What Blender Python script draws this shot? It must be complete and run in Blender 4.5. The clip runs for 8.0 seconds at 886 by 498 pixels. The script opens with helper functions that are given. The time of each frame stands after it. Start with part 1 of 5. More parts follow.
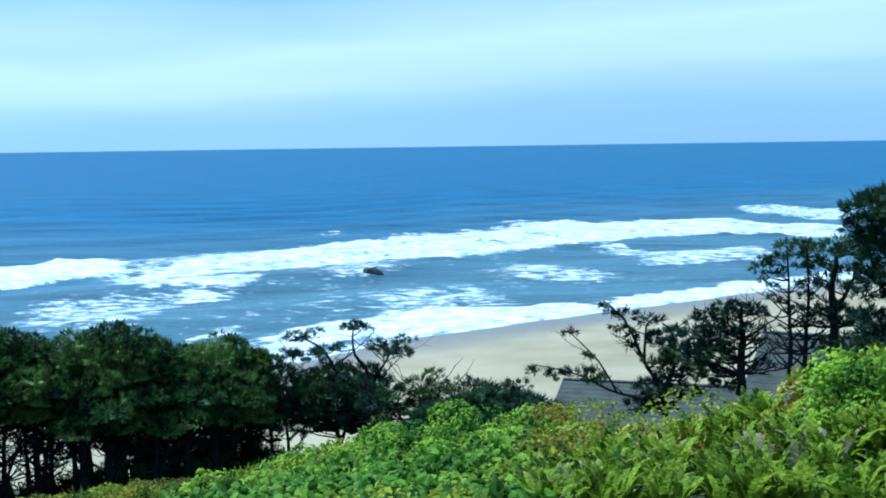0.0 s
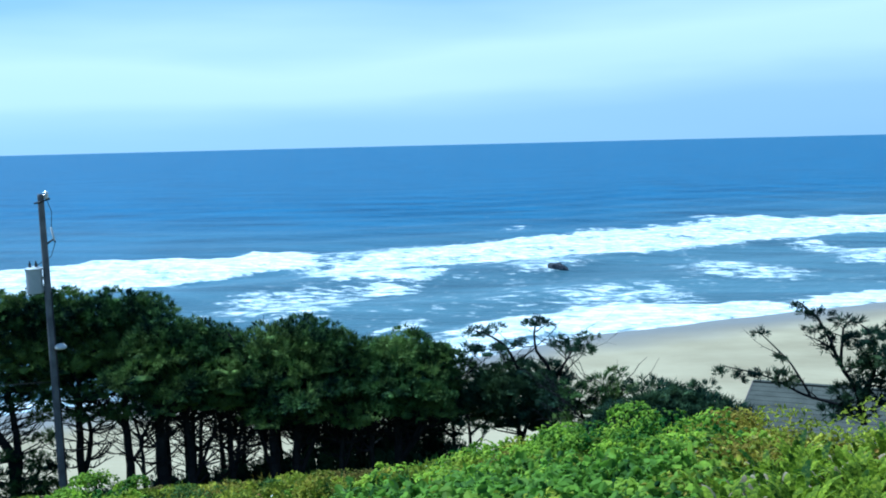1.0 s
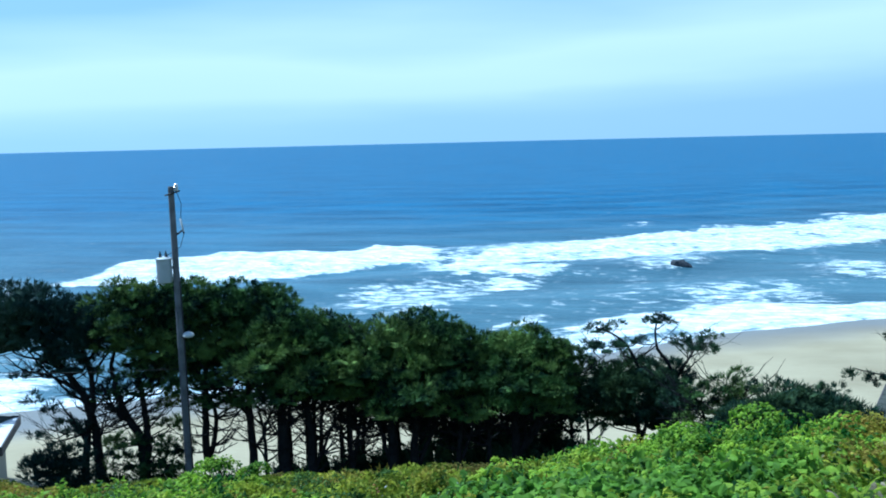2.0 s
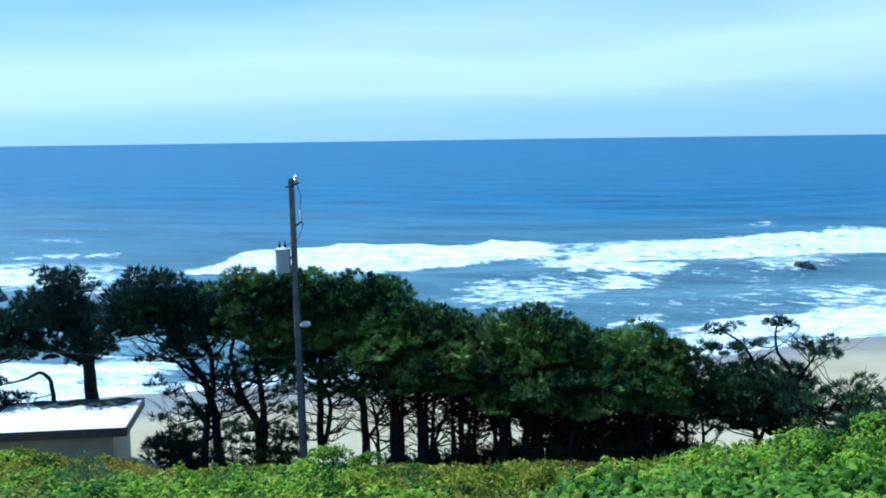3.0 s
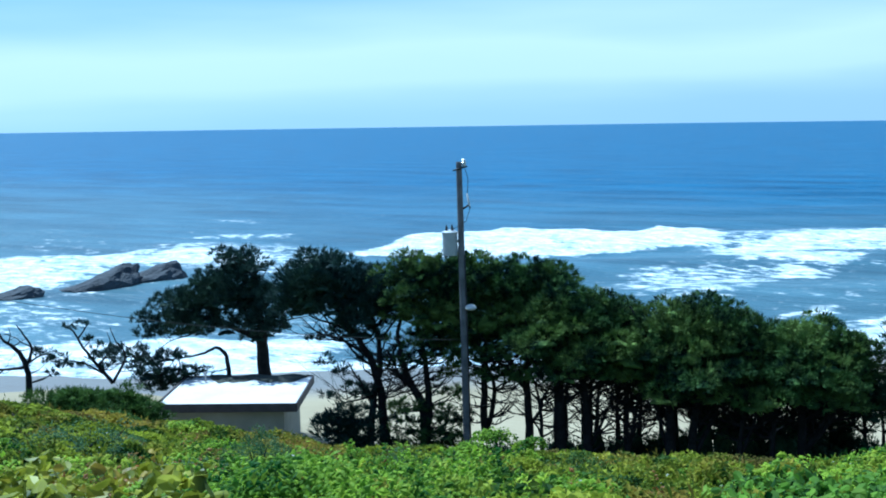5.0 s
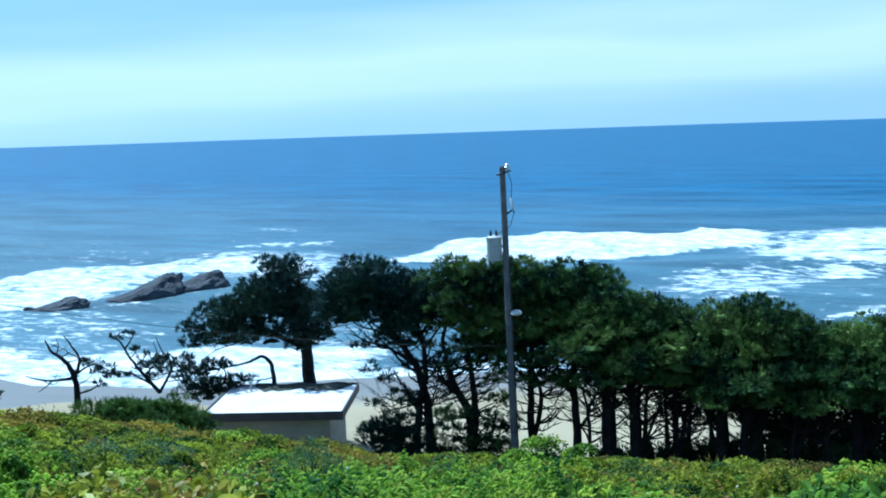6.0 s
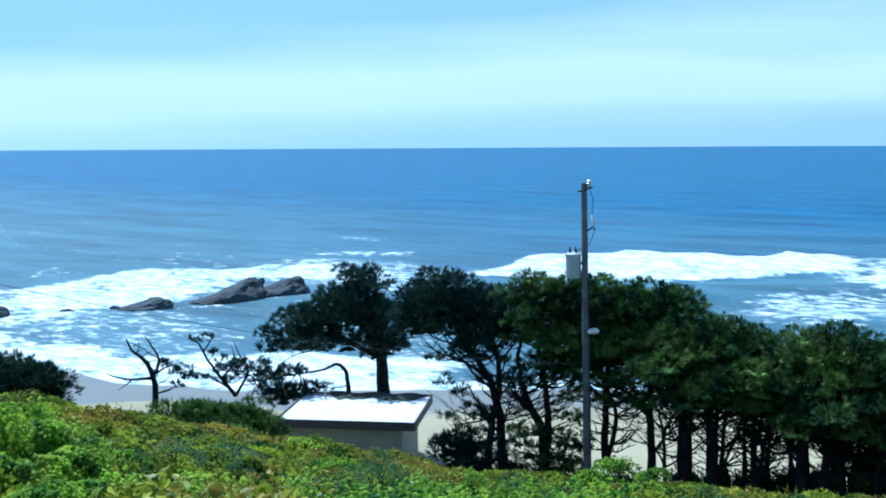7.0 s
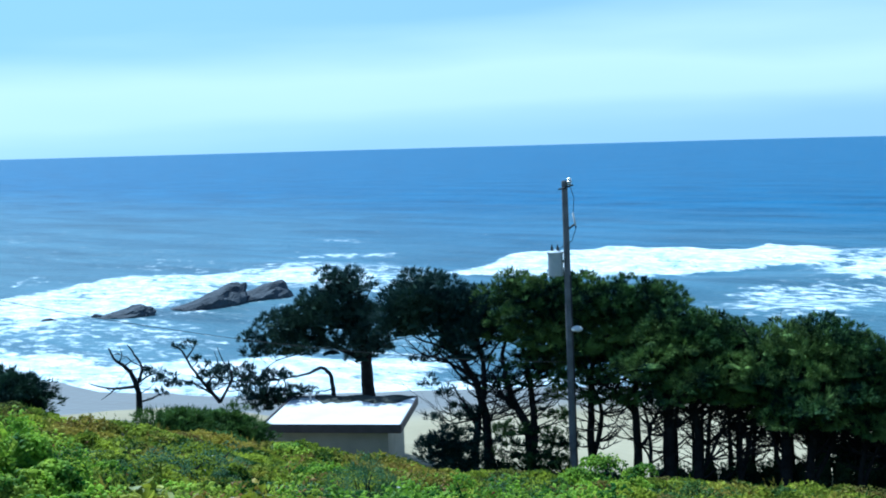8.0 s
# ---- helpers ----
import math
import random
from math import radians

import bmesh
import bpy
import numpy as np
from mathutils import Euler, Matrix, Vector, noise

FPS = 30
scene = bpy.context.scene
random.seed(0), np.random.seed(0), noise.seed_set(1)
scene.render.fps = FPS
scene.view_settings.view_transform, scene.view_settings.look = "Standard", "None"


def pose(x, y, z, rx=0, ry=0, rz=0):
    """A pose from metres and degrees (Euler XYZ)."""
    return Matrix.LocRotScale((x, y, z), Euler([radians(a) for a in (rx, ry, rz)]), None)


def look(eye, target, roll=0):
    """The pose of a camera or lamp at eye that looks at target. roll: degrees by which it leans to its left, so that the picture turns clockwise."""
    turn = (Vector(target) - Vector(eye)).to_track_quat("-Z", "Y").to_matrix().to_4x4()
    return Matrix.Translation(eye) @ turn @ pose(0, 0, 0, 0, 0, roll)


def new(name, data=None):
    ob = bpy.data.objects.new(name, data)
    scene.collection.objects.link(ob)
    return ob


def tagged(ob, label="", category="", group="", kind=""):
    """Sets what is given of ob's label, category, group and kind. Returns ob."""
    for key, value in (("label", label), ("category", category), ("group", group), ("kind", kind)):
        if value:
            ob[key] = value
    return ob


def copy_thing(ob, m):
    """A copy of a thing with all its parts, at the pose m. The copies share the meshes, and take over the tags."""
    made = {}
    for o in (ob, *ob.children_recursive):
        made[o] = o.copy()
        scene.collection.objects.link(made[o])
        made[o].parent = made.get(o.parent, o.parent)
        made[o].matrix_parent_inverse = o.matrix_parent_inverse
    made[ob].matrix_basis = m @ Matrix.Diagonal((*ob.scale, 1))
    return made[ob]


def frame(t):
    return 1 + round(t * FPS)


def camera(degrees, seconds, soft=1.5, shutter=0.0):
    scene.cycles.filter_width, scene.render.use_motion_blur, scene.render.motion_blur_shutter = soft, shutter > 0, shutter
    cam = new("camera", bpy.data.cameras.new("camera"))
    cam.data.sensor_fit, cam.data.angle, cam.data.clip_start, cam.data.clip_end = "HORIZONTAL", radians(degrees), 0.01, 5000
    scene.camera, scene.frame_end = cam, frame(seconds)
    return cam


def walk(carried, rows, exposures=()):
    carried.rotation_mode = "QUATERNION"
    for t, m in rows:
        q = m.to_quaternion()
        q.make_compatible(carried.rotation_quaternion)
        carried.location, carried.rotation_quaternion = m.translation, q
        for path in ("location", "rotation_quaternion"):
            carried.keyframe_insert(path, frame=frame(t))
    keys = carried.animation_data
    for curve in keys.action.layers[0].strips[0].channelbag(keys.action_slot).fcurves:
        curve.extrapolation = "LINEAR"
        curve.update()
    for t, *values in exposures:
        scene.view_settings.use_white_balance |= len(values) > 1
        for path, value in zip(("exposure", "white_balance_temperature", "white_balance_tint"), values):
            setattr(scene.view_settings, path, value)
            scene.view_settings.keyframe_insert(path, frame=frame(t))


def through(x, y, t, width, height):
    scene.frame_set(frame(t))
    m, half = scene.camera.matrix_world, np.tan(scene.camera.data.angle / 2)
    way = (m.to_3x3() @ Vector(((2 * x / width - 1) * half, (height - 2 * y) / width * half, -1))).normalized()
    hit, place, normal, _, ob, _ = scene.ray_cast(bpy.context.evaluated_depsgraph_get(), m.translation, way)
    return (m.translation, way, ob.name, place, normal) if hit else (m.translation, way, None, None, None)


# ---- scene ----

# camera: hand-held pan from one standing place, 24 m above the sea; the body sways a little
EYE = 24.0
cam = camera(43.6, 8.0, soft=1.9)
TURNS = [  # seconds; turn to the left, tilt and roll in degrees; sway in metres
    (0, 0.00, -5.56, 0.81, 0.08, -0.53, 0.04),
    (0.5, 5.46, -5.41, 1.28, 0.12, -0.42, 0.05),
    (1, 9.55, -5.64, 1.42, 0.17, -0.24, 0.04),
    (1.5, 13.00, -5.56, 1.83, 0.16, -0.13, 0.01),
    (2, 15.82, -5.75, 1.39, 0.19, -0.14, 0.01),
    (3.5, 24.89, -6.12, 0.69, 0.23, -0.07, 0.00),
    (4, 27.41, -6.59, 0.44, 0.17, -0.03, 0.00),
    (4.5, 29.18, -6.66, 0.21, 0.14, -0.02, -0.01),
    (6, 32.37, -6.25, 1.95, -0.21, 0.16, -0.03),
    (6.5, 33.90, -5.82, 0.78, -0.29, 0.27, -0.04),
    (7, 36.71, -5.48, 0.33, -0.26, 0.36, -0.04),
    (7.5, 38.17, -6.70, 0.41, -0.23, 0.38, -0.03),
    (8, 35.67, -5.50, 1.57, -0.28, 0.41, -0.01),
]
walk(cam, [(t, pose(x, y, EYE + z, 90 + pitch, roll, yaw)) for t, yaw, pitch, roll, x, y, z in TURNS],
     exposures=[(0.0, 0.28, 4620, -4), (8.0, 0.28, 4620, -4)])

# ---- light ----
SUN_AZ, SUN_EL = 74.0, 61.0      # degrees to the left of the y axis, and up
sun_dir = Vector((-math.sin(radians(SUN_AZ)) * math.cos(radians(SUN_EL)), math.cos(radians(SUN_AZ)) * math.cos(radians(SUN_EL)), math.sin(radians(SUN_EL))))
sun = new("sun", bpy.data.lights.new("sun", "SUN"))
sun.data.energy, sun.data.angle, sun.data.color = 5.0, radians(0.5), (1.0, 0.96, 0.9)
sun.matrix_world = look(sun_dir * 300, (0, 0, 0))

world = bpy.data.worlds.new("world")
scene.world = world
world.use_nodes = True
wn, wl = world.node_tree.nodes, world.node_tree.links
wn.clear()


def wnode(kind, **values):
    n = wn.new(kind)
    for k, v in values.items():
        n.inputs[k].default_value = v
    return n


sky = wn.new("ShaderNodeTexSky")
sky.sky_type, sky.sun_disc = "NISHITA", False
sky.sun_elevation, sky.sun_rotation = radians(SUN_EL), radians(-SUN_AZ)
sky.air_density, sky.dust_density, sky.ozone_density = 1.0, 0.15, 3.0
co = wn.new("ShaderNodeTexCoord")
lift = wn.new("ShaderNodeVectorMath")          # the sky goes on down to the sea's edge
lift.operation = "MAXIMUM"
lift.inputs[1].default_value = (-2, -2, 0.14)
wl.new(co.outputs["Generated"], lift.inputs[0])
wl.new(lift.outputs[0], sky.inputs["Vector"])
# thin high cloud veil: soft streaks, thickest low over the sea
stretch = wn.new("ShaderNodeVectorMath")
stretch.operation = "MULTIPLY"
stretch.inputs[1].default_value = (1.2, 1.2, 9.0)
wl.new(co.outputs["Generated"], stretch.inputs[0])
veil = wnode("ShaderNodeTexNoise", Scale=1.6, Detail=4.0, Roughness=0.45)
wl.new(stretch.outputs[0], veil.inputs["Vector"])
sep = wn.new("ShaderNodeSeparateXYZ")
wl.new(co.outputs["Generated"], sep.inputs[0])
slope = wn.new("ShaderNodeMath")               # veil's base sinks towards the left
slope.operation = "MULTIPLY_ADD"
slope.inputs[1].default_value, slope.inputs[2].default_value = 0.05, 0.0
wl.new(sep.outputs["X"], slope.inputs[0])
height = wn.new("ShaderNodeMath")
height.operation = "SUBTRACT"
wl.new(sep.outputs["Z"], height.inputs[0])
wl.new(slope.outputs[0], height.inputs[1])
wob = wn.new("ShaderNodeMath")
wob.operation = "MULTIPLY_ADD"
wob.inputs[1].default_value = 0.09
wl.new(veil.outputs["Fac"], wob.inputs[0])
wl.new(height.outputs[0], wob.inputs[2])
ramp = wn.new("ShaderNodeValToRGB")
els = ramp.color_ramp.elements
els[0].position, els[0].color = 0.02, (0.18, 0.18, 0.18, 1)
els[1].position, els[1].color = 0.30, (0.10, 0.10, 0.10, 1)
for p, v in ((0.065, 0.25), (0.092, 0.41), (0.108, 0.61), (0.138, 0.70), (0.160, 0.46), (0.185, 0.15)):
    els.new(p).color = (v, v, v, 1)
wl.new(wob.outputs[0], ramp.inputs[0])
mix = wn.new("ShaderNodeMix")
mix.data_type = "RGBA"
mix.inputs["B"].default_value = (9.5, 9.9, 9.6, 1)
wl.new(ramp.outputs[0], mix.inputs["Factor"])
wl.new(sky.outputs[0], mix.inputs["A"])
back = wnode("ShaderNodeBackground", Strength=0.088)
wl.new(mix.outputs["Result"], back.inputs["Color"])
wl.new(back.outputs[0], wn.new("ShaderNodeOutputWorld").inputs[0])

# ---- materials ----
def material(name):
    m = bpy.data.materials.new(name)
    m.use_nodes = True
    return m, m.node_tree.nodes, m.node_tree.links, m.node_tree.nodes["Principled BSDF"]


def rough_mat(name, dark, light, scale=6.0, fine=60.0, rough=0.85, bump=0.3, metal=0.0, spec=0.4, dist=0.02):
    """Mottled surface: two scales of noise between two colours, with fine relief."""
    m, n, l, p = material(name)
    c = n.new("ShaderNodeTexCoord")
    a = n.new("ShaderNodeTexNoise")
    a.inputs["Scale"].default_value, a.inputs["Detail"].default_value = scale, 5
    f = n.new("ShaderNodeTexNoise")
    f.inputs["Scale"].default_value, f.inputs["Detail"].default_value = fine, 3
    l.new(c.outputs["Object"], a.inputs["Vector"])
    l.new(c.outputs["Object"], f.inputs["Vector"])
    s = n.new("ShaderNodeMath")
    s.operation = "MULTIPLY_ADD"
    s.inputs[1].default_value = 0.4
    l.new(f.outputs["Fac"], s.inputs[0])
    l.new(a.outputs["Fac"], s.inputs[2])
    r = n.new("ShaderNodeValToRGB")
    r.color_ramp.elements[0].position, r.color_ramp.elements[0].color = 0.45, (*dark, 1)
    r.color_ramp.elements[1].position, r.color_ramp.elements[1].color = 0.95, (*light, 1)
    l.new(s.outputs[0], r.inputs[0])
    l.new(r.outputs[0], p.inputs["Base Color"])
    b = n.new("ShaderNodeBump")
    b.inputs["Strength"].default_value, b.inputs["Distance"].default_value = bump, dist
    l.new(f.outputs["Fac"], b.inputs["Height"])
    l.new(b.outputs[0], p.inputs["Normal"])
    p.inputs["Roughness"].default_value, p.inputs["Metallic"].default_value = rough, metal
    p.inputs["Specular IOR Level"].default_value = spec
    return m


def leaf_mat(name, dark, light, tint, tint_at=0.62, rough=0.5, through=0.35, patch=0.35, spec=0.35, vary=0.5):
    """Leaves: colour varies leaf by leaf and in patches, and some light comes through."""
    m, n, l, p = material(name)
    g = n.new("ShaderNodeNewGeometry")
    c = n.new("ShaderNodeTexCoord")
    a = n.new("ShaderNodeTexNoise")
    a.inputs["Scale"].default_value, a.inputs["Detail"].default_value = patch, 3
    l.new(c.outputs["Object"], a.inputs["Vector"])
    r = n.new("ShaderNodeValToRGB")
    r.color_ramp.elements[0].color = (*dark, 1)
    r.color_ramp.elements[1].color = (*light, 1)
    clump = n.new("ShaderNodeTexNoise")
    clump.inputs["Scale"].default_value, clump.inputs["Detail"].default_value = patch * 3.5, 2
    l.new(c.outputs["Object"], clump.inputs["Vector"])
    cm = n.new("ShaderNodeMapRange")
    cm.inputs["From Min"].default_value, cm.inputs["From Max"].default_value = 0.33, 0.67
    cm.inputs["To Min"].default_value, cm.inputs["To Max"].default_value = -0.34, 0.58
    l.new(clump.outputs["Fac"], cm.inputs["Value"])
    both = n.new("ShaderNodeMath")
    both.operation, both.use_clamp = "MULTIPLY_ADD", True
    both.inputs[1].default_value = vary
    l.new(g.outputs["Random Per Island"], both.inputs[0])
    own = n.new("ShaderNodeObjectInfo")
    each = n.new("ShaderNodeMath")
    each.operation = "MULTIPLY_ADD"
    each.inputs[1].default_value = 0.3
    l.new(own.outputs["Random"], each.inputs[0])
    l.new(cm.outputs[0], each.inputs[2])
    l.new(each.outputs[0], both.inputs[2])
    l.new(both.outputs[0], r.inputs[0])
    add = n.new("ShaderNodeMath")
    add.operation = "MULTIPLY_ADD"
    add.inputs[1].default_value = 0.09
    l.new(g.outputs["Random Per Island"], add.inputs[0])
    l.new(a.outputs["Fac"], add.inputs[2])
    k = n.new("ShaderNodeMapRange")
    k.inputs["From Min"].default_value, k.inputs["From Max"].default_value = tint_at - 0.06, tint_at + 0.06
    k.inputs["To Max"].default_value = 0.6
    l.new(add.outputs[0], k.inputs["Value"])
    x = n.new("ShaderNodeMix")
    x.data_type = "RGBA"
    x.inputs["B"].default_value = (*tint, 1)
    l.new(k.outputs[0], x.inputs["Factor"])
    l.new(r.outputs[0], x.inputs["A"])
    l.new(x.outputs["Result"], p.inputs["Base Color"])
    p.inputs["Roughness"].default_value = rough
    p.inputs["Specular IOR Level"].default_value = spec
    t = n.new("ShaderNodeBsdfTranslucent")
    l.new(x.outputs["Result"], t.inputs["Color"])
    s = n.new("ShaderNodeMixShader")
    s.inputs[0].default_value = through
    l.new(p.outputs[0], s.inputs[1])
    l.new(t.outputs[0], s.inputs[2])
    l.new(s.outputs[0], n["Material Output"].inputs["Surface"])
    return m


def ground_mat():
    """Sand below, dark leafy soil on the hill; wet sand near the water."""
    m, n, l, p = material("ground")
    c = n.new("ShaderNodeTexCoord")
    at = n.new("ShaderNodeAttribute")
    at.attribute_name = "cover"
    wet = n.new("ShaderNodeAttribute")
    wet.attribute_name = "wet"
    big = n.new("ShaderNodeTexNoise")
    big.inputs["Scale"].default_value, big.inputs["Detail"].default_value = 0.09, 6
    fine = n.new("ShaderNodeTexNoise")
    fine.inputs["Scale"].default_value, fine.inputs["Detail"].default_value = 1.1, 5
    for t in (big, fine):
        l.new(c.outputs["Object"], t.inputs["Vector"])
    sand = n.new("ShaderNodeValToRGB")
    sand.color_ramp.elements[0].position, sand.color_ramp.elements[0].color = 0.3, (0.27, 0.22, 0.125, 1)
    sand.color_ramp.elements[1].position, sand.color_ramp.elements[1].color = 0.62, (0.40, 0.335, 0.205, 1)
    l.new(big.outputs["Fac"], sand.inputs[0])
    damp = n.new("ShaderNodeMix")
    damp.data_type = "RGBA"
    damp.inputs["B"].default_value = (0.20, 0.18, 0.15, 1)
    l.new(wet.outputs["Fac"], damp.inputs["Factor"])
    l.new(sand.outputs[0], damp.inputs["A"])
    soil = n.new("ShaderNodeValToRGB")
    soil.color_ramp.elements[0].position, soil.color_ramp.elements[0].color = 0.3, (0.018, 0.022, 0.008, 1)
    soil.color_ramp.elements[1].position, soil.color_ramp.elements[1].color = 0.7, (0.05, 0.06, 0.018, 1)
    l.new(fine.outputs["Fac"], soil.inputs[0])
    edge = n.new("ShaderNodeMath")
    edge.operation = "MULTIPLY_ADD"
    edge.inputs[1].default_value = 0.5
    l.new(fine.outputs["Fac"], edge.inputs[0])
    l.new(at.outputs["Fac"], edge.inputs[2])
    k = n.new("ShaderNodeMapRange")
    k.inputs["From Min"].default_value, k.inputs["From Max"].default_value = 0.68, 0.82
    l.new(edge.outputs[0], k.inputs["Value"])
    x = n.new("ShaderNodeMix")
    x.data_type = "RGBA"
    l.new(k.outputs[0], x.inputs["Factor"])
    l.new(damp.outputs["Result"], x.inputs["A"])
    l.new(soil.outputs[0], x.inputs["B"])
    l.new(x.outputs["Result"], p.inputs["Base Color"])
    ro = n.new("ShaderNodeMapRange")
    ro.inputs["To Min"].default_value, ro.inputs["To Max"].default_value = 0.9, 0.38
    l.new(wet.outputs["Fac"], ro.inputs["Value"])
    l.new(ro.outputs[0], p.inputs["Roughness"])
    b = n.new("ShaderNodeBump")
    b.inputs["Strength"].default_value, b.inputs["Distance"].default_value = 0.5, 0.15
    l.new(fine.outputs["Fac"], b.inputs["Height"])
    l.new(b.outputs[0], p.inputs["Normal"])
    return m


def sea_mat():
    """Deep blue offshore, greener over the shallows, ragged white foam where the surf breaks."""
    m, n, l, p = material("sea_water")
    c = n.new("ShaderNodeTexCoord")
    foam = n.new("ShaderNodeAttribute")
    foam.attribute_name = "foam"
    shoal = n.new("ShaderNodeAttribute")
    shoal.attribute_name = "shoal"

    def noise_of(sx, sy, scale, detail, rough=0.6):
        mp = n.new("ShaderNodeMapping")
        mp.inputs["Rotation"].default_value = (0, 0, radians(-14))
        mp.inputs["Scale"].default_value = (sx, sy, 1)
        t = n.new("ShaderNodeTexNoise")
        t.inputs["Scale"].default_value, t.inputs["Detail"].default_value = scale, detail
        t.inputs["Roughness"].default_value = rough
        l.new(c.outputs["Object"], mp.inputs["Vector"])
        l.new(mp.outputs[0], t.inputs["Vector"])
        return t

    lace, streak = noise_of(0.62, 1.0, 0.5, 8, 0.74), noise_of(0.22, 1.0, 0.075, 5)
    ripple, chop = noise_of(0.5, 1.0, 1.4, 4), noise_of(0.35, 1.0, 0.22, 4)
    col = n.new("ShaderNodeMix")
    col.data_type = "RGBA"
    col.inputs["A"].default_value = (0.017, 0.104, 0.21, 1)
    col.inputs["B"].default_value = (0.078, 0.15, 0.19, 1)
    l.new(shoal.outputs["Fac"], col.inputs["Factor"])
    wave = noise_of(0.16, 1.0, 0.16, 5, 0.55)
    both = n.new("ShaderNodeMath")
    both.operation = "MULTIPLY_ADD"
    both.inputs[1].default_value = 0.7
    var = n.new("ShaderNodeMix")
    var.data_type, var.blend_type = "RGBA", "MULTIPLY"
    var.inputs["Factor"].default_value = 0.75
    r = n.new("ShaderNodeValToRGB")
    r.color_ramp.elements[0].position, r.color_ramp.elements[0].color = 0.62, (0.42, 0.48, 0.52, 1)
    r.color_ramp.elements[1].position, r.color_ramp.elements[1].color = 1.05, (1.3, 1.26, 1.22, 1)
    l.new(wave.outputs["Fac"], both.inputs[0])
    l.new(streak.outputs["Fac"], both.inputs[2])
    l.new(both.outputs[0], r.inputs[0])
    l.new(col.outputs["Result"], var.inputs["A"])
    l.new(r.outputs[0], var.inputs["B"])
    s = n.new("ShaderNodeMath")
    s.operation = "MULTIPLY_ADD"
    s.inputs[1].default_value = 3.6
    l.new(lace.outputs["Fac"], s.inputs[0])
    l.new(foam.outputs["Fac"], s.inputs[2])
    k = n.new("ShaderNodeMapRange")
    k.inputs["From Min"].default_value, k.inputs["From Max"].default_value = 2.28, 2.72
    l.new(s.outputs[0], k.inputs["Value"])
    x = n.new("ShaderNodeMix")
    x.data_type = "RGBA"
    white = n.new("ShaderNodeValToRGB")
    white.color_ramp.elements[0].position, white.color_ramp.elements[0].color = 0.42, (0.50, 0.60, 0.65, 1)
    white.color_ramp.elements[1].position, white.color_ramp.elements[1].color = 0.60, (0.90, 0.91, 0.90, 1)
    l.new(noise_of(0.6, 1.0, 0.45, 7, 0.75).outputs["Fac"], white.inputs[0])
    l.new(white.outputs[0], x.inputs["B"])
    l.new(k.outputs[0], x.inputs["Factor"])
    l.new(var.outputs["Result"], x.inputs["A"])
    l.new(x.outputs["Result"], p.inputs["Base Color"])
    ro = n.new("ShaderNodeMapRange")
    ro.inputs["To Min"].default_value, ro.inputs["To Max"].default_value = 0.4, 0.9
    l.new(k.outputs[0], ro.inputs["Value"])
    l.new(ro.outputs[0], p.inputs["Roughness"])
    p.inputs["Specular IOR Level"].default_value = 0.22
    h = n.new("ShaderNodeMath")
    h.operation = "MULTIPLY_ADD"
    h.inputs[1].default_value = 4.0
    l.new(chop.outputs["Fac"], h.inputs[0])
    l.new(ripple.outputs["Fac"], h.inputs[2])
    b = n.new("ShaderNodeBump")
    b.inputs["Strength"].default_value, b.inputs["Distance"].default_value = 0.7, 0.35
    l.new(h.outputs[0], b.inputs["Height"])
    l.new(b.outputs[0], p.inputs["Normal"])
    return m


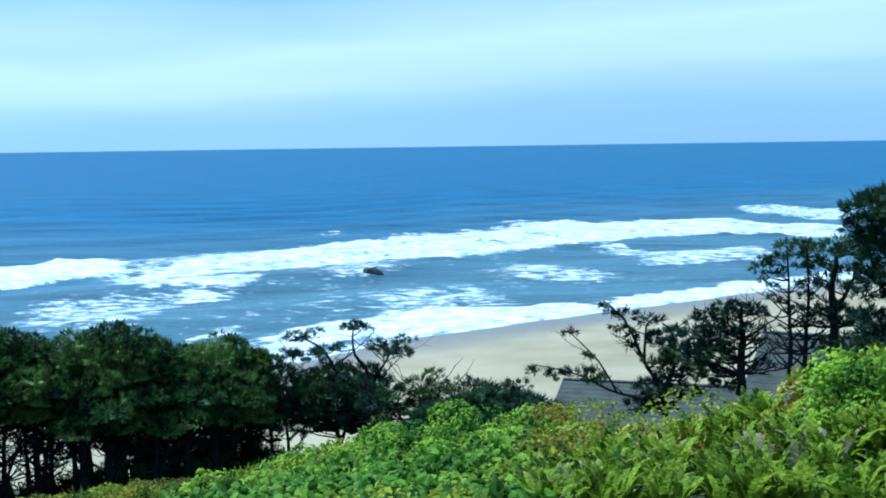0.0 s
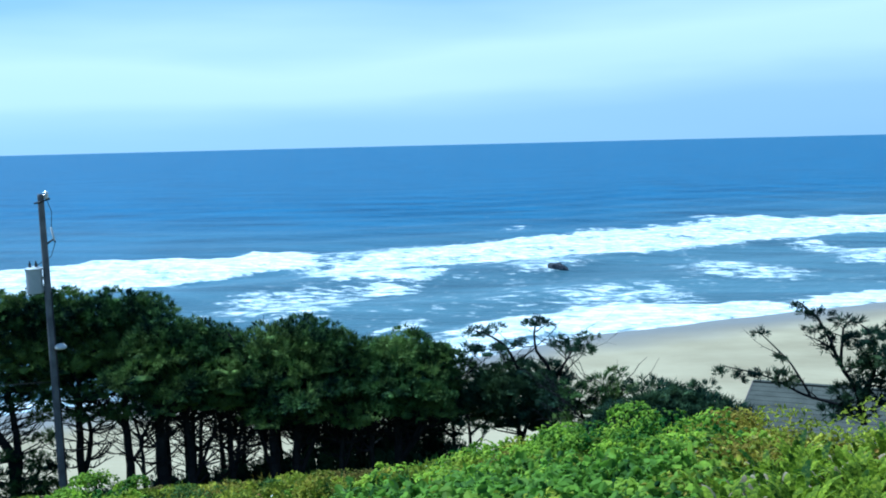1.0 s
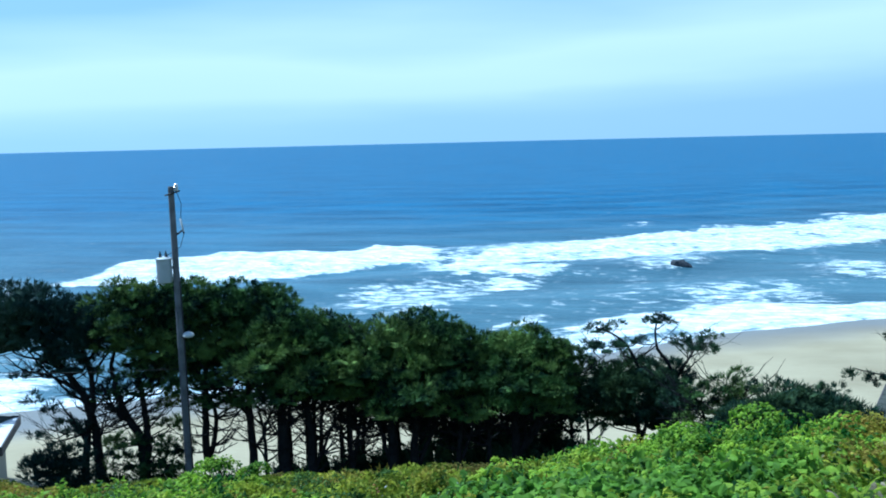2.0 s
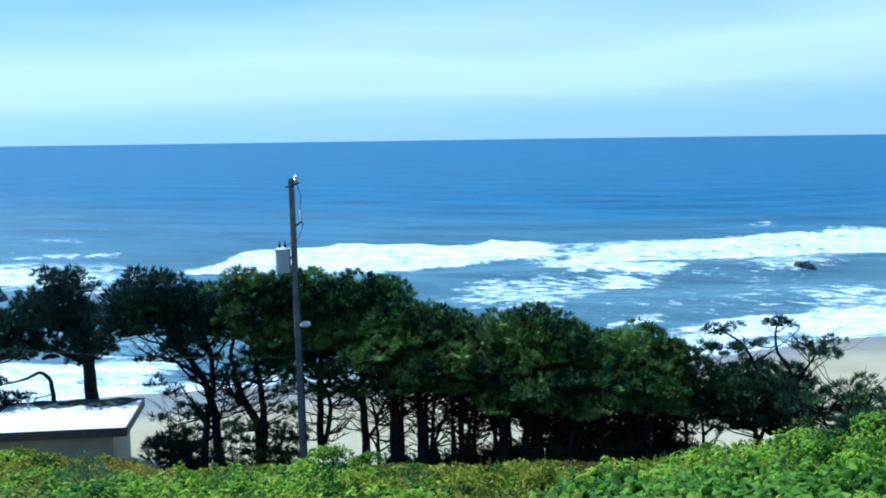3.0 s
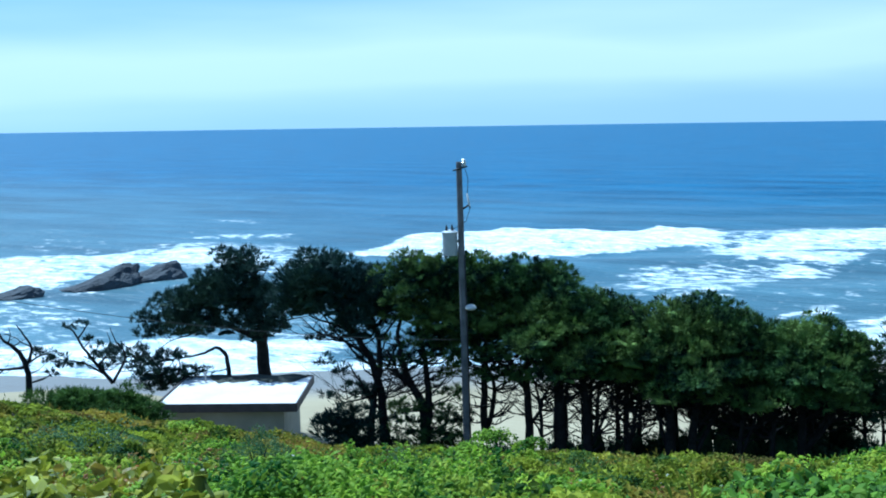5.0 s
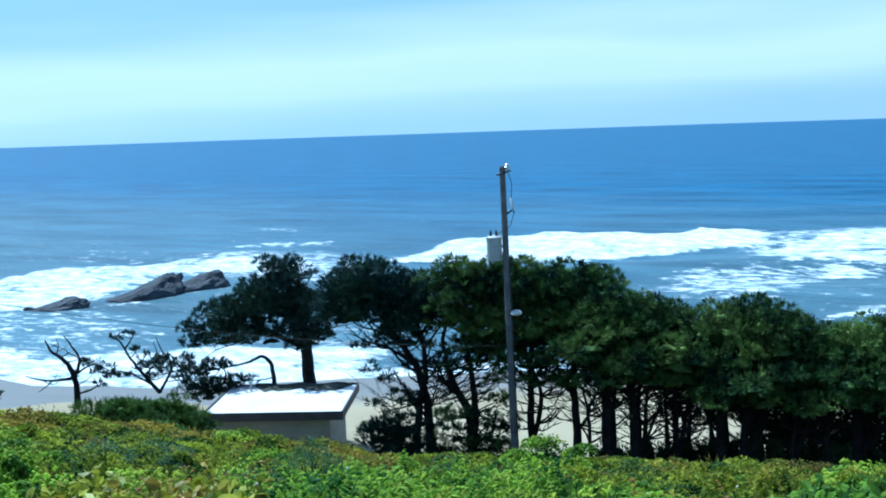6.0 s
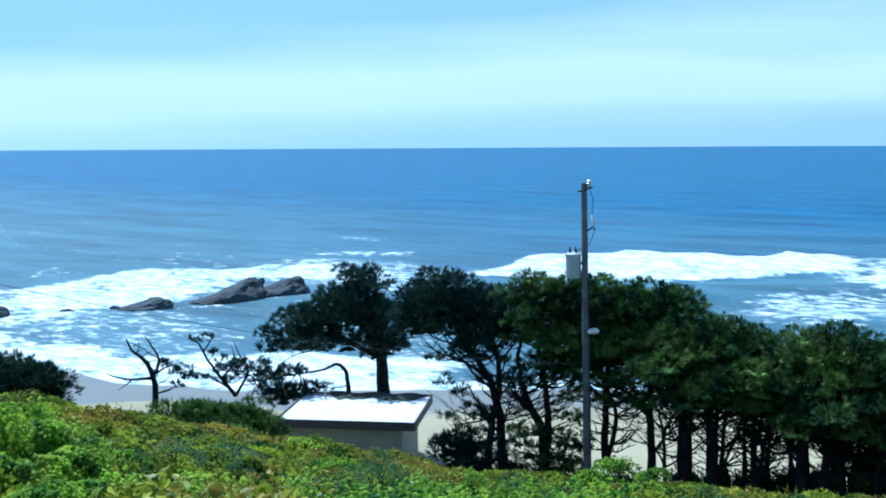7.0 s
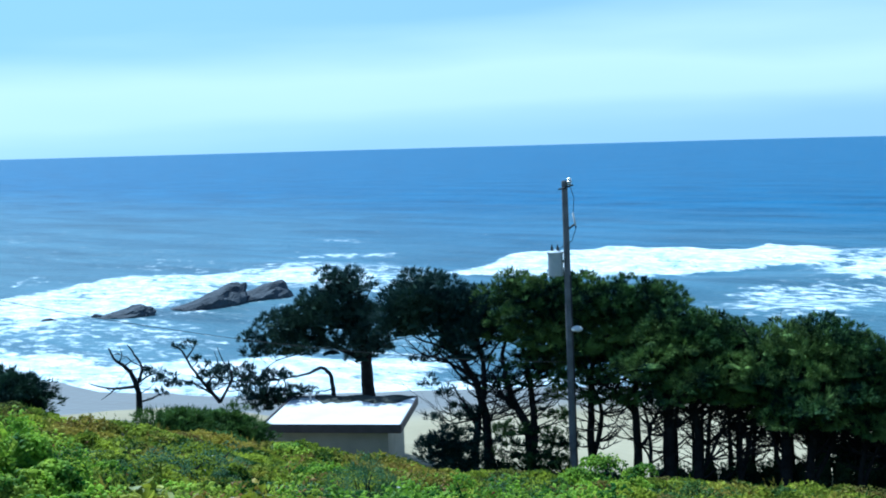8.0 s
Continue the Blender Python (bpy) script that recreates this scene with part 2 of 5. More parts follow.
M = {
    "ground": ground_mat(),
    "sea": sea_mat(),
    "bark": rough_mat("bark", (0.010, 0.011, 0.013), (0.038, 0.038, 0.040), 3, 25, 0.95, 0.6, spec=0.1),
    "pole_wood": rough_mat("pole_wood", (0.085, 0.088, 0.095), (0.22, 0.22, 0.235), 2, 30, 0.9, 0.4),
    "rock": rough_mat("rock", (0.024, 0.029, 0.038), (0.08, 0.09, 0.105), 0.35, 3, 0.8, 0.9, dist=0.3),
    "can": rough_mat("transformer_paint", (0.42, 0.45, 0.46), (0.55, 0.57, 0.58), 3, 40, 0.45, 0.05),
    "steel": rough_mat("galvanised_steel", (0.25, 0.26, 0.27), (0.4, 0.41, 0.42), 8, 60, 0.45, 0.1, metal=0.8),
    "porcelain": rough_mat("porcelain", (0.62, 0.62, 0.6), (0.75, 0.75, 0.73), 8, 60, 0.25, 0.02),
    "black": rough_mat("cable_rubber", (0.02, 0.02, 0.02), (0.04, 0.04, 0.04), 8, 60, 0.7, 0.1),
    "roof_white": rough_mat("white_roof_coating", (0.66, 0.67, 0.68), (0.84, 0.84, 0.83), 0.8, 9, 0.7, 0.15),
    "fascia": rough_mat("fascia_paint", (0.07, 0.06, 0.06), (0.12, 0.10, 0.10), 3, 30, 0.7, 0.1),
    "siding": rough_mat("weathered_siding", (0.09, 0.085, 0.075), (0.18, 0.17, 0.15), 1.5, 25, 0.9, 0.3, spec=0.1),
    "wall": rough_mat("wall_paint", (0.36, 0.34, 0.28), (0.48, 0.45, 0.38), 1.5, 25, 0.85, 0.2),
    "shingle": rough_mat("roof_shingle", (0.05, 0.054, 0.046), (0.10, 0.105, 0.09), 1.2, 18, 0.9, 0.4, spec=0.08),
    "needle": leaf_mat("cypress_foliage", (0.007, 0.022, 0.018), (0.135, 0.235, 0.062), (0.25, 0.34, 0.08), 0.58, 0.75, 0.12, 0.5, 0.05, 0.15),
    "pine": leaf_mat("pine_needles", (0.010, 0.028, 0.030), (0.042, 0.078, 0.060), (0.06, 0.10, 0.055), 0.64, 0.6, 0.15, 0.5, 0.1, 0.25),
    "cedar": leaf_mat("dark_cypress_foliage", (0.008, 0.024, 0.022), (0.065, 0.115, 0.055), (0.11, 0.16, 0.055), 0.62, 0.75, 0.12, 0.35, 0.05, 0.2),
    "broad": leaf_mat("broad_leaves", (0.035, 0.11, 0.014), (0.42, 0.60, 0.04), (0.48, 0.52, 0.045), 0.60, 0.6, 0.38, 0.5, 0.12),
    "scrub": leaf_mat("scrub_leaves", (0.035, 0.08, 0.012), (0.50, 0.55, 0.045), (0.42, 0.27, 0.055), 0.62, 0.65, 0.38, 0.35, 0.12, 0.4),
    "fern": leaf_mat("fern_fronds", (0.03, 0.08, 0.008), (0.42, 0.55, 0.035), (0.56, 0.50, 0.04), 0.58, 0.6, 0.5, 0.6, 0.12),
    "salal": leaf_mat("salal_leaves", (0.03, 0.06, 0.008), (0.46, 0.47, 0.035), (0.42, 0.24, 0.05), 0.64, 0.45, 0.28, 0.8, 0.2),
    "thimble": leaf_mat("thimbleberry_leaves", (0.014, 0.05, 0.010), (0.19, 0.34, 0.03), (0.32, 0.42, 0.035), 0.62, 0.6, 0.3, 0.6, 0.1),
    # brownish olive scrub, with the trees' shade put into its colour
    "heath": leaf_mat("shaded_scrub_leaves", (0.045, 0.06, 0.012), (0.23, 0.25, 0.035), (0.30, 0.20, 0.05), 0.56, 0.7, 0.35, 0.5, 0.1),
    "dry": leaf_mat("dry_fronds", (0.26, 0.21, 0.12), (0.46, 0.40, 0.26), (0.36, 0.26, 0.12), 0.7, 0.8, 0.3, 0.8, 0.1),
    "shrub": leaf_mat("shrub_leaves", (0.04, 0.085, 0.018), (0.14, 0.22, 0.045), (0.17, 0.23, 0.05), 0.66, 0.65, 0.3, 0.6, 0.1),
    "rust": leaf_mat("rusty_leaves", (0.16, 0.06, 0.015), (0.42, 0.20, 0.05), (0.40, 0.26, 0.05), 0.6, 0.6, 0.35, 0.8),
    "willow": leaf_mat("willow_leaves", (0.05, 0.11, 0.045), (0.19, 0.30, 0.12), (0.22, 0.30, 0.10), 0.64, 0.6, 0.3, 0.8, 0.15),
    "flower": leaf_mat("flower_heads", (0.5, 0.5, 0.42), (0.75, 0.74, 0.66), (0.6, 0.58, 0.5), 0.7, 0.7, 0.3, 0.8),
}

# ---- helpers for meshes ----
def mesh_object(name, verts, faces, mat, parent=None, smooth=False):
    me = bpy.data.meshes.new(name)
    v = np.asarray(verts, dtype=np.float32)
    me.from_pydata(v.tolist(), [], faces if isinstance(faces, list) else np.asarray(faces).tolist())
    me.materials.append(mat)
    if smooth:
        me.polygons.foreach_set("use_smooth", [True] * len(me.polygons))
    me.update()
    ob = new(name, me)
    if parent is not None:
        ob.parent = parent
    return ob


def part(name, bm, mat, parent, label=""):
    me = bpy.data.meshes.new(name)
    bm.to_mesh(me)
    bm.free()
    me.materials.append(mat)
    ob = new(name, me)
    ob.parent = parent
    return tagged(ob, label) if label else ob


def thing(name, place, label, category, group="", rz=0.0):
    ob = new(name)
    ob.empty_display_size = 0.3
    ob.matrix_basis = pose(*place, 0, 0, rz)
    return tagged(ob, label, category, group)


def spot(az, d):
    """Plan position at d metres from the origin, az degrees to the left of the y axis."""
    return -d * math.sin(radians(az)), d * math.cos(radians(az))


def ease(a, b, x):
    t = np.clip((x - a) / (b - a), 0, 1)
    return t * t * (3 - 2 * t)


def wavy(x, y, k=1.0, seed=0.0):
    """Cheap smooth noise for whole arrays, about -1 to 1."""
    return (np.sin(x * k + 1.7 * np.sin(y * k * 0.63 + seed) + seed) + np.sin(y * k * 1.13 - 1.3 * np.sin(x * k * 0.71 - seed) + 2.1 * seed)
            + 0.6 * np.sin((x + y) * k * 1.9 + 3 * seed + np.sin((x - y) * k * 1.3))) / 2.6


# ---- the land ----
COAST_X = [-600, -200, -140, -113, -92, -79, -60, -40, -19, -4, 16, 44, 68, 130, 260, 700]
COAST_Y = [150, 82, 70, 70, 69, 74, 88, 102, 116, 134, 148, 167, 184, 222, 300, 560]
BROW_AZ = [-180, -60, -22, -17, -13, -8, -3, 3, 7, 14, 25, 35, 41, 45, 51, 58, 66, 100, 180]
BROW_D = [13, 13, 13, 14, 15, 17, 18, 20, 22, 28, 31, 31, 32, 32, 32, 32, 32, 30, 13]
BROW_EL = [6, 8, 11.2, 12.7, 13.6, 14.3, 14.6, 15.4, 16.0, 16.75, 16.9, 16.5, 15.3, 14.6, 13.1, 11.6, 10, 8, 6]
TERRACE_AZ = [-180, -60, -25, 0, 38, 45, 50, 70, 180]
TERRACE_Z = [16, 16, 12.0, 9.8, 9.9, 11.2, 12.2, 13.0, 16]


def land_z(x, y):
    """Height of the ground: hill under the viewer, brow, terrace with trees, low bluff, beach."""
    x, y = np.asarray(x, dtype=float), np.asarray(y, dtype=float)
    d, az = np.hypot(x, y), np.degrees(np.arctan2(-x, y))
    brow, el = np.interp(az, BROW_AZ, BROW_D), np.interp(az, BROW_AZ, BROW_EL)
    low = np.interp(az, [-180, -60, -22, 0, 25, 60, 180], [10, 14, 17.6, 18.6, 19.0, 18.2, 10])
    slope = low + (el - low) * np.clip((d - 8) / (brow - 8), 0, 1)
    hill = 24 - 0.45 - d * np.tan(np.radians(slope))
    hill = np.where(d < 8, 22.3 + (hill - 22.3) * ease(0, 8, d), hill)
    terrace = np.interp(az, TERRACE_AZ, TERRACE_Z)
    edge = 24 - 0.45 - brow * np.tan(np.radians(el))
    z = np.where(d > brow, edge + (terrace - edge) * ease(0, 9, d - brow), hill)
    inland = y - np.interp(x, COAST_X, COAST_Y)            # negative on land
    beach = np.clip(-inland * 0.055, -6, 3.6) + 0.12 * wavy(x, y, 0.11, 1.0) * (inland < -6)
    lip = np.interp(az, [-180, -25, 0, 30, 37, 42, 60, 180], [50, 50, 47, 45, 47, 52, 50, 50])
    t = np.clip((d - lip) / 22.0, 0, 1)
    seaward = y > -40
    z = np.where((d > lip) & seaward, np.minimum(z, z + (beach - z) * ease(0, 1, t)), z)
    return z + 0.10 * wavy(x, y, 0.9, 4.0) * (d > 4) * (d < 60)


def graded(lo, a, b, hi, step, grow=1.13):
    out = list(np.arange(a, b + step, step))
    s = step
    while out[-1] < hi:
        s *= grow
        out.append(min(out[-1] + s, hi))
    s = step
    while out[0] > lo:
        s *= grow
        out.insert(0, max(out[0] - s, lo))
    return np.array(out)


def sheet(name, xs, ys, zs, mat, fields):
    nx, ny = len(xs), len(ys)
    X, Y = np.meshgrid(xs, ys)
    v = np.stack([X.ravel(), Y.ravel(), zs(X.ravel(), Y.ravel())], 1)
    i = (np.arange(ny - 1)[:, None] * nx + np.arange(nx - 1)[None, :]).ravel()
    ob = mesh_object(name, v, np.stack([i, i + 1, i + nx + 1, i + nx], 1), mat, smooth=True)
    for key, fn in fields.items():
        a = ob.data.attributes.new(key, "FLOAT", "POINT")
        a.data.foreach_set("value", fn(v[:, 0], v[:, 1], v[:, 2]).astype(np.float32))
    return ob


def shore(x, y):
    return y - np.interp(x, COAST_X, COAST_Y)


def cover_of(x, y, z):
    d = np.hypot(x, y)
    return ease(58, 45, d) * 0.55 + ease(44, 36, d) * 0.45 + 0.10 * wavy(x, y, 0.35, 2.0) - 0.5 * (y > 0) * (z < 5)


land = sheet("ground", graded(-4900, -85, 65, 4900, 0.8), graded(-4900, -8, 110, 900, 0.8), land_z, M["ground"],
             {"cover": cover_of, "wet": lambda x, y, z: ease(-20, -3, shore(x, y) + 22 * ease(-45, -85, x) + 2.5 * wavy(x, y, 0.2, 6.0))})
tagged(land, "brushy hillside falling to a pale sand beach", "ground", kind="structure")

# ---- the sea ----
PATCHES = []


def foam_patch(outline, strength, soft):
    PATCHES.append((np.array(outline, dtype=float), strength, soft))


foam_patch([(-119, 171), (-122, 199), (-115, 223), (-101, 227), (-87, 230), (-82, 237), (-67, 233), (-60, 210), (-67, 195), (-71, 188), (-80, 181), (-89, 174), (-102, 165), (-113, 162)], 1.14, 2.5)
foam_patch([(-72, 228), (-61, 239), (-49, 251), (-33, 264), (-26, 211), (-40, 207), (-50, 197), (-61, 193)], 0.62, 5.0)
foam_patch([(-59, 200), (-56, 222), (-48, 241), (-32, 261), (-12, 281), (10, 301), (35, 321), (71, 335), (90, 312), (109, 295), (96, 259), (79, 275), (56, 266), (27, 243), (7, 227), (-10, 224), (-26, 216), (-41, 207), (-48, 193), (-54, 184)], 0.99, 3.5)
foam_patch([(103, 385), (121, 374), (133, 359), (114, 307), (105, 325), (97, 361)], 0.8, 4.0)
foam_patch([(18, 334), (24, 337), (31, 333), (30, 318), (22, 317), (17, 318)], 0.84, 3.0)
foam_patch([(-35, 299), (-25, 302), (-24, 288), (-33, 288)], 0.5, 3.0)
foam_patch([(38, 262), (45, 240), (56, 236), (71, 238), (66, 222), (50, 211), (39, 210), (35, 241)], 0.75, 5.0)
foam_patch([(9, 227), (15, 213), (22, 202), (32, 199), (30, 190), (20, 185), (13, 184), (8, 203)], 0.72, 5.0)
foam_patch([(-26, 216), (-17, 223), (-8, 224), (-7, 204), (-15, 195), (-23, 191)], 0.7, 5.0)
foam_patch([(-50, 193), (-43, 202), (-34, 201), (-32, 191), (-40, 184), (-48, 182)], 1.04, 3.0)
foam_patch([(-64, 161), (-61, 174), (-52, 175), (-44, 175), (-39, 153), (-43, 145), (-50, 143), (-57, 145)], 0.68, 5.0)
foam_patch([(-47, 178), (-37, 180), (-35, 169), (-43, 165)], 1.09, 3.0)
foam_patch([(-33, 139), (-27, 145), (-26, 139), (-32, 135)], 1.04, 3.0)
foam_patch([(-11, 174), (-3, 181), (9, 185), (8, 166), (-2, 153), (-10, 144)], 0.66, 6.0)
foam_patch([(-24, 135), (-17, 145), (-11, 151), (-3, 158), (9, 163), (22, 166), (37, 172), (53, 181), (71, 194), (81, 202), (76, 190), (67, 182), (50, 170), (34, 162), (21, 153), (8, 143), (-3, 134), (-9, 131), (-15, 125), (-21, 116)], 1.14, 3.0)
foam_patch([(-166, 105), (-168, 117), (-171, 131), (-167, 142), (-160, 153), (-147, 160), (-126, 157), (-113, 140), (-135, 146), (-145, 138), (-136, 115), (-134, 102), (-133, 92), (-133, 83)], 1.0, 3.5)
foam_patch([(-152, 95), (-143, 99), (-133, 101), (-121, 102), (-105, 102), (-98, 94), (-104, 87), (-105, 80), (-104, 72), (-115, 72)], 0.52, 6.0)
foam_patch([(-126, 79), (-107, 78), (-99, 83), (-94, 89), (-87, 95), (-78, 99), (-72, 101), (-58, 82), (-64, 80), (-72, 78), (-79, 74), (-86, 72), (-96, 69), (-113, 70)], 1.14, 3.0)
foam_patch([(-171, 178), (-163, 186), (-149, 189), (-144, 183), (-155, 177), (-166, 173)], 0.68, 2.5)
foam_patch([(-201, 212), (-181, 218), (-171, 206), (-191, 202)], 0.6, 4.0)
foam_patch([(-193, 124), (-185, 125), (-175, 118), (-182, 117)], 0.6, 4.0)
foam_patch([(-161, 130), (-156, 137), (-162, 160), (-145, 175), (-122, 170), (-107, 150), (-119, 143), (-137, 134), (-123, 107), (-129, 104)], 0.6, 5.0)
foam_patch([(-178, 96), (-172, 100), (-165, 105), (-132, 84), (-136, 79), (-139, 74)], 0.99, 3.5)
foam_patch([(-148, 79), (-137, 79), (-125, 79), (-112, 70), (-120, 69), (-127, 68)], 1.14, 3.0)


def foam_of(x, y, z):
    out = np.zeros_like(x)
    wx, wy = x + 3.0 * wavy(x, y, 0.12, 3.0), y + 5.0 * wavy(x, y, 0.09, 5.0) + 3.5 * wavy(x, y, 0.42, 9.0)
    for poly, strength, soft in PATCHES:
        lo, hi = poly.min(0) - 15, poly.max(0) + 15
        k = np.nonzero((wx > lo[0]) & (wx < hi[0]) & (wy > lo[1]) & (wy < hi[1]))[0]
        px, py = wx[k], wy[k]
        inside, near = np.zeros(len(k), bool), np.full(len(k), 1e9)
        for (ax, ay), (bx, by) in zip(poly, np.roll(poly, -1, axis=0)):
            cross = ((ay > py) != (by > py)) & (px < (bx - ax) * (py - ay) / (by - ay + 1e-9) + ax)
            inside ^= cross
            ex, ey = bx - ax, by - ay
            t = np.clip(((px - ax) * ex + (py - ay) * ey) / (ex * ex + ey * ey + 1e-9), 0, 1)
            near = np.minimum(near, np.hypot(px - ax - t * ex, py - ay - t * ey))
        sd = np.where(inside, near, -near)
        out[k] = np.maximum(out[k], strength * ease(-soft, soft, sd))
    out = out - 0.3 * out * np.maximum(0, wavy(x, y, 0.26, 12.0) - 0.05)
    s = shore(x, y)
    loose = 0.13 + 0.2 * wavy(x, y, 0.05, 8.0) + 0.14 * wavy(x, y, 0.17, 2.0)
    out = np.maximum(out, 0.95 * ease(9, 3, s + 2 * wavy(x, y, 0.15, 4.0)))
    return np.maximum(out, loose * ease(-2, 12, s) * ease(125, 70, s))


def sea_z(x, y):
    s = shore(x, y)
    swell = np.sin(0.16 * s + 1.6 * wavy(x, y, 0.02, 2.0)) * ease(5, 60, s) * ease(600, 250, s)
    f = foam_of(x, y, 0)
    return 0.45 * swell + 0.5 * f * (0.6 + 0.4 * wavy(x, y, 0.5, 7.0)) * ease(2, 25, s) + 0.05 * wavy(x, y, 0.4, 1.0) * ease(900, 300, s)


sea = sheet("sea", graded(-4900, -215, 150, 4900, 1.6), graded(55, 60, 400, 4900, 1.6, 1.07), sea_z, M["sea"],
            {"foam": foam_of, "shoal": lambda x, y, z: ease(330, 20, shore(x, y) + 25 * wavy(x, y, 0.03, 1.0))})
tagged(sea, "blue ocean with white breaking surf", "water", kind="structure")


# ---- generators for plants ----
def tube(V, F, pts, radii, sides=6):
    """Adds a bent tapering tube to the lists V and F."""
    pts = [Vector(p) for p in pts]
    start = len(V)
    for i, p in enumerate(pts):
        a = (pts[min(i + 1, len(pts) - 1)] - pts[max(i - 1, 0)]).normalized()
        u = a.cross(Vector((0.31, 0.93, 0.17))).normalized()
        w = a.cross(u)
        for k in range(sides):
            t = 2 * math.pi * k / sides
            V.append(p + (u * math.cos(t) + w * math.sin(t)) * radii[i])
    for i in range(len(pts) - 1):
        for k in range(sides):
            a, b = start + i * sides + k, start + i * sides + (k + 1) % sides
            F.append((a, b, b + sides, a + sides))
    F.append(tuple(start + len(radii) * sides - sides + k for k in range(sides)))


def bent(a, b, sag, rng, n=5, wild=0.08):
    """Points from a to b along a bow that sags (or rises) and wanders a little."""
    a, b = Vector(a), Vector(b)
    ln = (b - a).length
    out = []
    for i in range(n + 1):
        t = i / n
        k = math.sin(math.pi * t)
        out.append(a.lerp(b, t) + Vector((rng.uniform(-wild, wild) * ln * k, rng.uniform(-wild, wild) * ln * k, sag * k + rng.uniform(-wild, wild) * ln * 0.5 * k)))
    return out


def unit(a):
    return a / np.maximum(np.linalg.norm(a, axis=1, keepdims=True), 1e-6)


def blades(centres, ways, lengths, widths, rs, fold=0.25, level=0.0):
    """Kite-shaped leaves at the centres, each along its way; level: how far they lie flat. Returns verts and quads."""
    n = len(centres)
    side = unit(np.cross(ways, rs.normal(size=(n, 3)) + np.array([0, 0, level])))
    up = np.cross(side, ways)
    l, w = lengths[:, None], widths[:, None]
    mid = centres + ways * l * 0.45 - up * w * fold
    v = np.stack([centres, mid + side * w * 0.5, centres + ways * l, mid - side * w * 0.5], 1).reshape(-1, 3)
    return v, np.arange(4 * n).reshape(n, 4)


def flat_leaves(centres, normals, sizes, rs, aspect=0.8, droop=0.25, plain=False, rounded=False):
    """Broad pointed leaves folded along the midrib; plain ones have two triangles, the others four."""
    n = len(centres)
    way = unit(np.cross(normals, rs.normal(size=(n, 3))))
    side = np.cross(normals, way)
    s = sizes[:, None]
    base, tip = centres - way * s * 0.5, centres + way * s * 0.5 - normals * s * droop
    ml, mr = centres + side * s * 0.5 * aspect - normals * s * 0.12, centres - side * s * 0.5 * aspect - normals * s * 0.12
    v = np.stack([base, ml, tip, mr, centres + normals * s * 0.06], 1).reshape(-1, 3)
    if plain:
        v = np.stack([base, ml + normals * s * 0.2, tip, mr + normals * s * 0.2], 1).reshape(-1, 3)
        k = 4 * np.arange(n)[:, None]
        return v, np.concatenate([k + np.array([0, 2, 1]), k + np.array([0, 3, 2])])
    if rounded:
        ring = [centres + way * s * 0.5 * math.cos(q) + side * s * 0.5 * aspect * math.sin(q) - normals * s * 0.15 * math.sin(q) ** 2 for q in (0.35, 1.1, 2.0, 3.14, 4.28, 5.18, 5.93)]
        v = np.stack(ring + [centres], 1).reshape(-1, 3)
        k = 8 * np.arange(n)[:, None]
        return v, np.concatenate([k + np.array([7, i, (i + 1) % 7]) for i in range(7)])
    k = 5 * np.arange(n)[:, None]
    f = np.concatenate([k + np.array([0, 4, 1]), k + np.array([1, 4, 2]), k + np.array([2, 4, 3]), k + np.array([3, 4, 0])])
    return v, f


def ball_template(level):
    bm = bmesh.new()
    bmesh.ops.create_icosphere(bm, subdivisions=level, radius=1)
    v = np.array([tuple(p.co) for p in bm.verts])
    f = np.array([[p.index for p in q.verts] for q in bm.faces])
    bm.free()
    return v, f


CORE_V, CORE_F = ball_template(2)


def cores(lumps, rs, rough=0.3):
    """Uneven clumps (x, y, z, rx, ry, rz) that carry the leaves of a crown."""
    V, F, n = [], [], 0
    for x, y, z, rx, ry, rz in lumps:
        a, b, c = rs.uniform(0, 6.3, 3)
        v = CORE_V
        k = 1 + rough * (np.sin(3.1 * v[:, 0] + a) * np.sin(2.7 * v[:, 1] + b) + 0.7 * np.sin(6.3 * v[:, 0] + b) * np.sin(5.9 * v[:, 1] + c) * np.sin(5.1 * v[:, 2] + a)
                         + 0.35 * np.sin(13 * v[:, 0] + c) * np.sin(12 * v[:, 1] + a) * np.sin(11 * v[:, 2] + b))
        p = v * k[:, None] * np.array([rx, ry, rz])
        p[:, 2] -= 0.18 * (p[:, 0] ** 2 + p[:, 1] ** 2) / max(rx, 0.05)
        V.append(p + np.array([x, y, z]))
        F.append(CORE_F + n)
        n += len(v)
    return np.concatenate(V), np.concatenate(F)


def eye_z(el, d):
    """Height of a point d metres off that is seen el degrees below the level of the eye."""
    return EYE - d * math.tan(radians(el))


# ---- trees ----
ROW = "windswept trees above the beach"


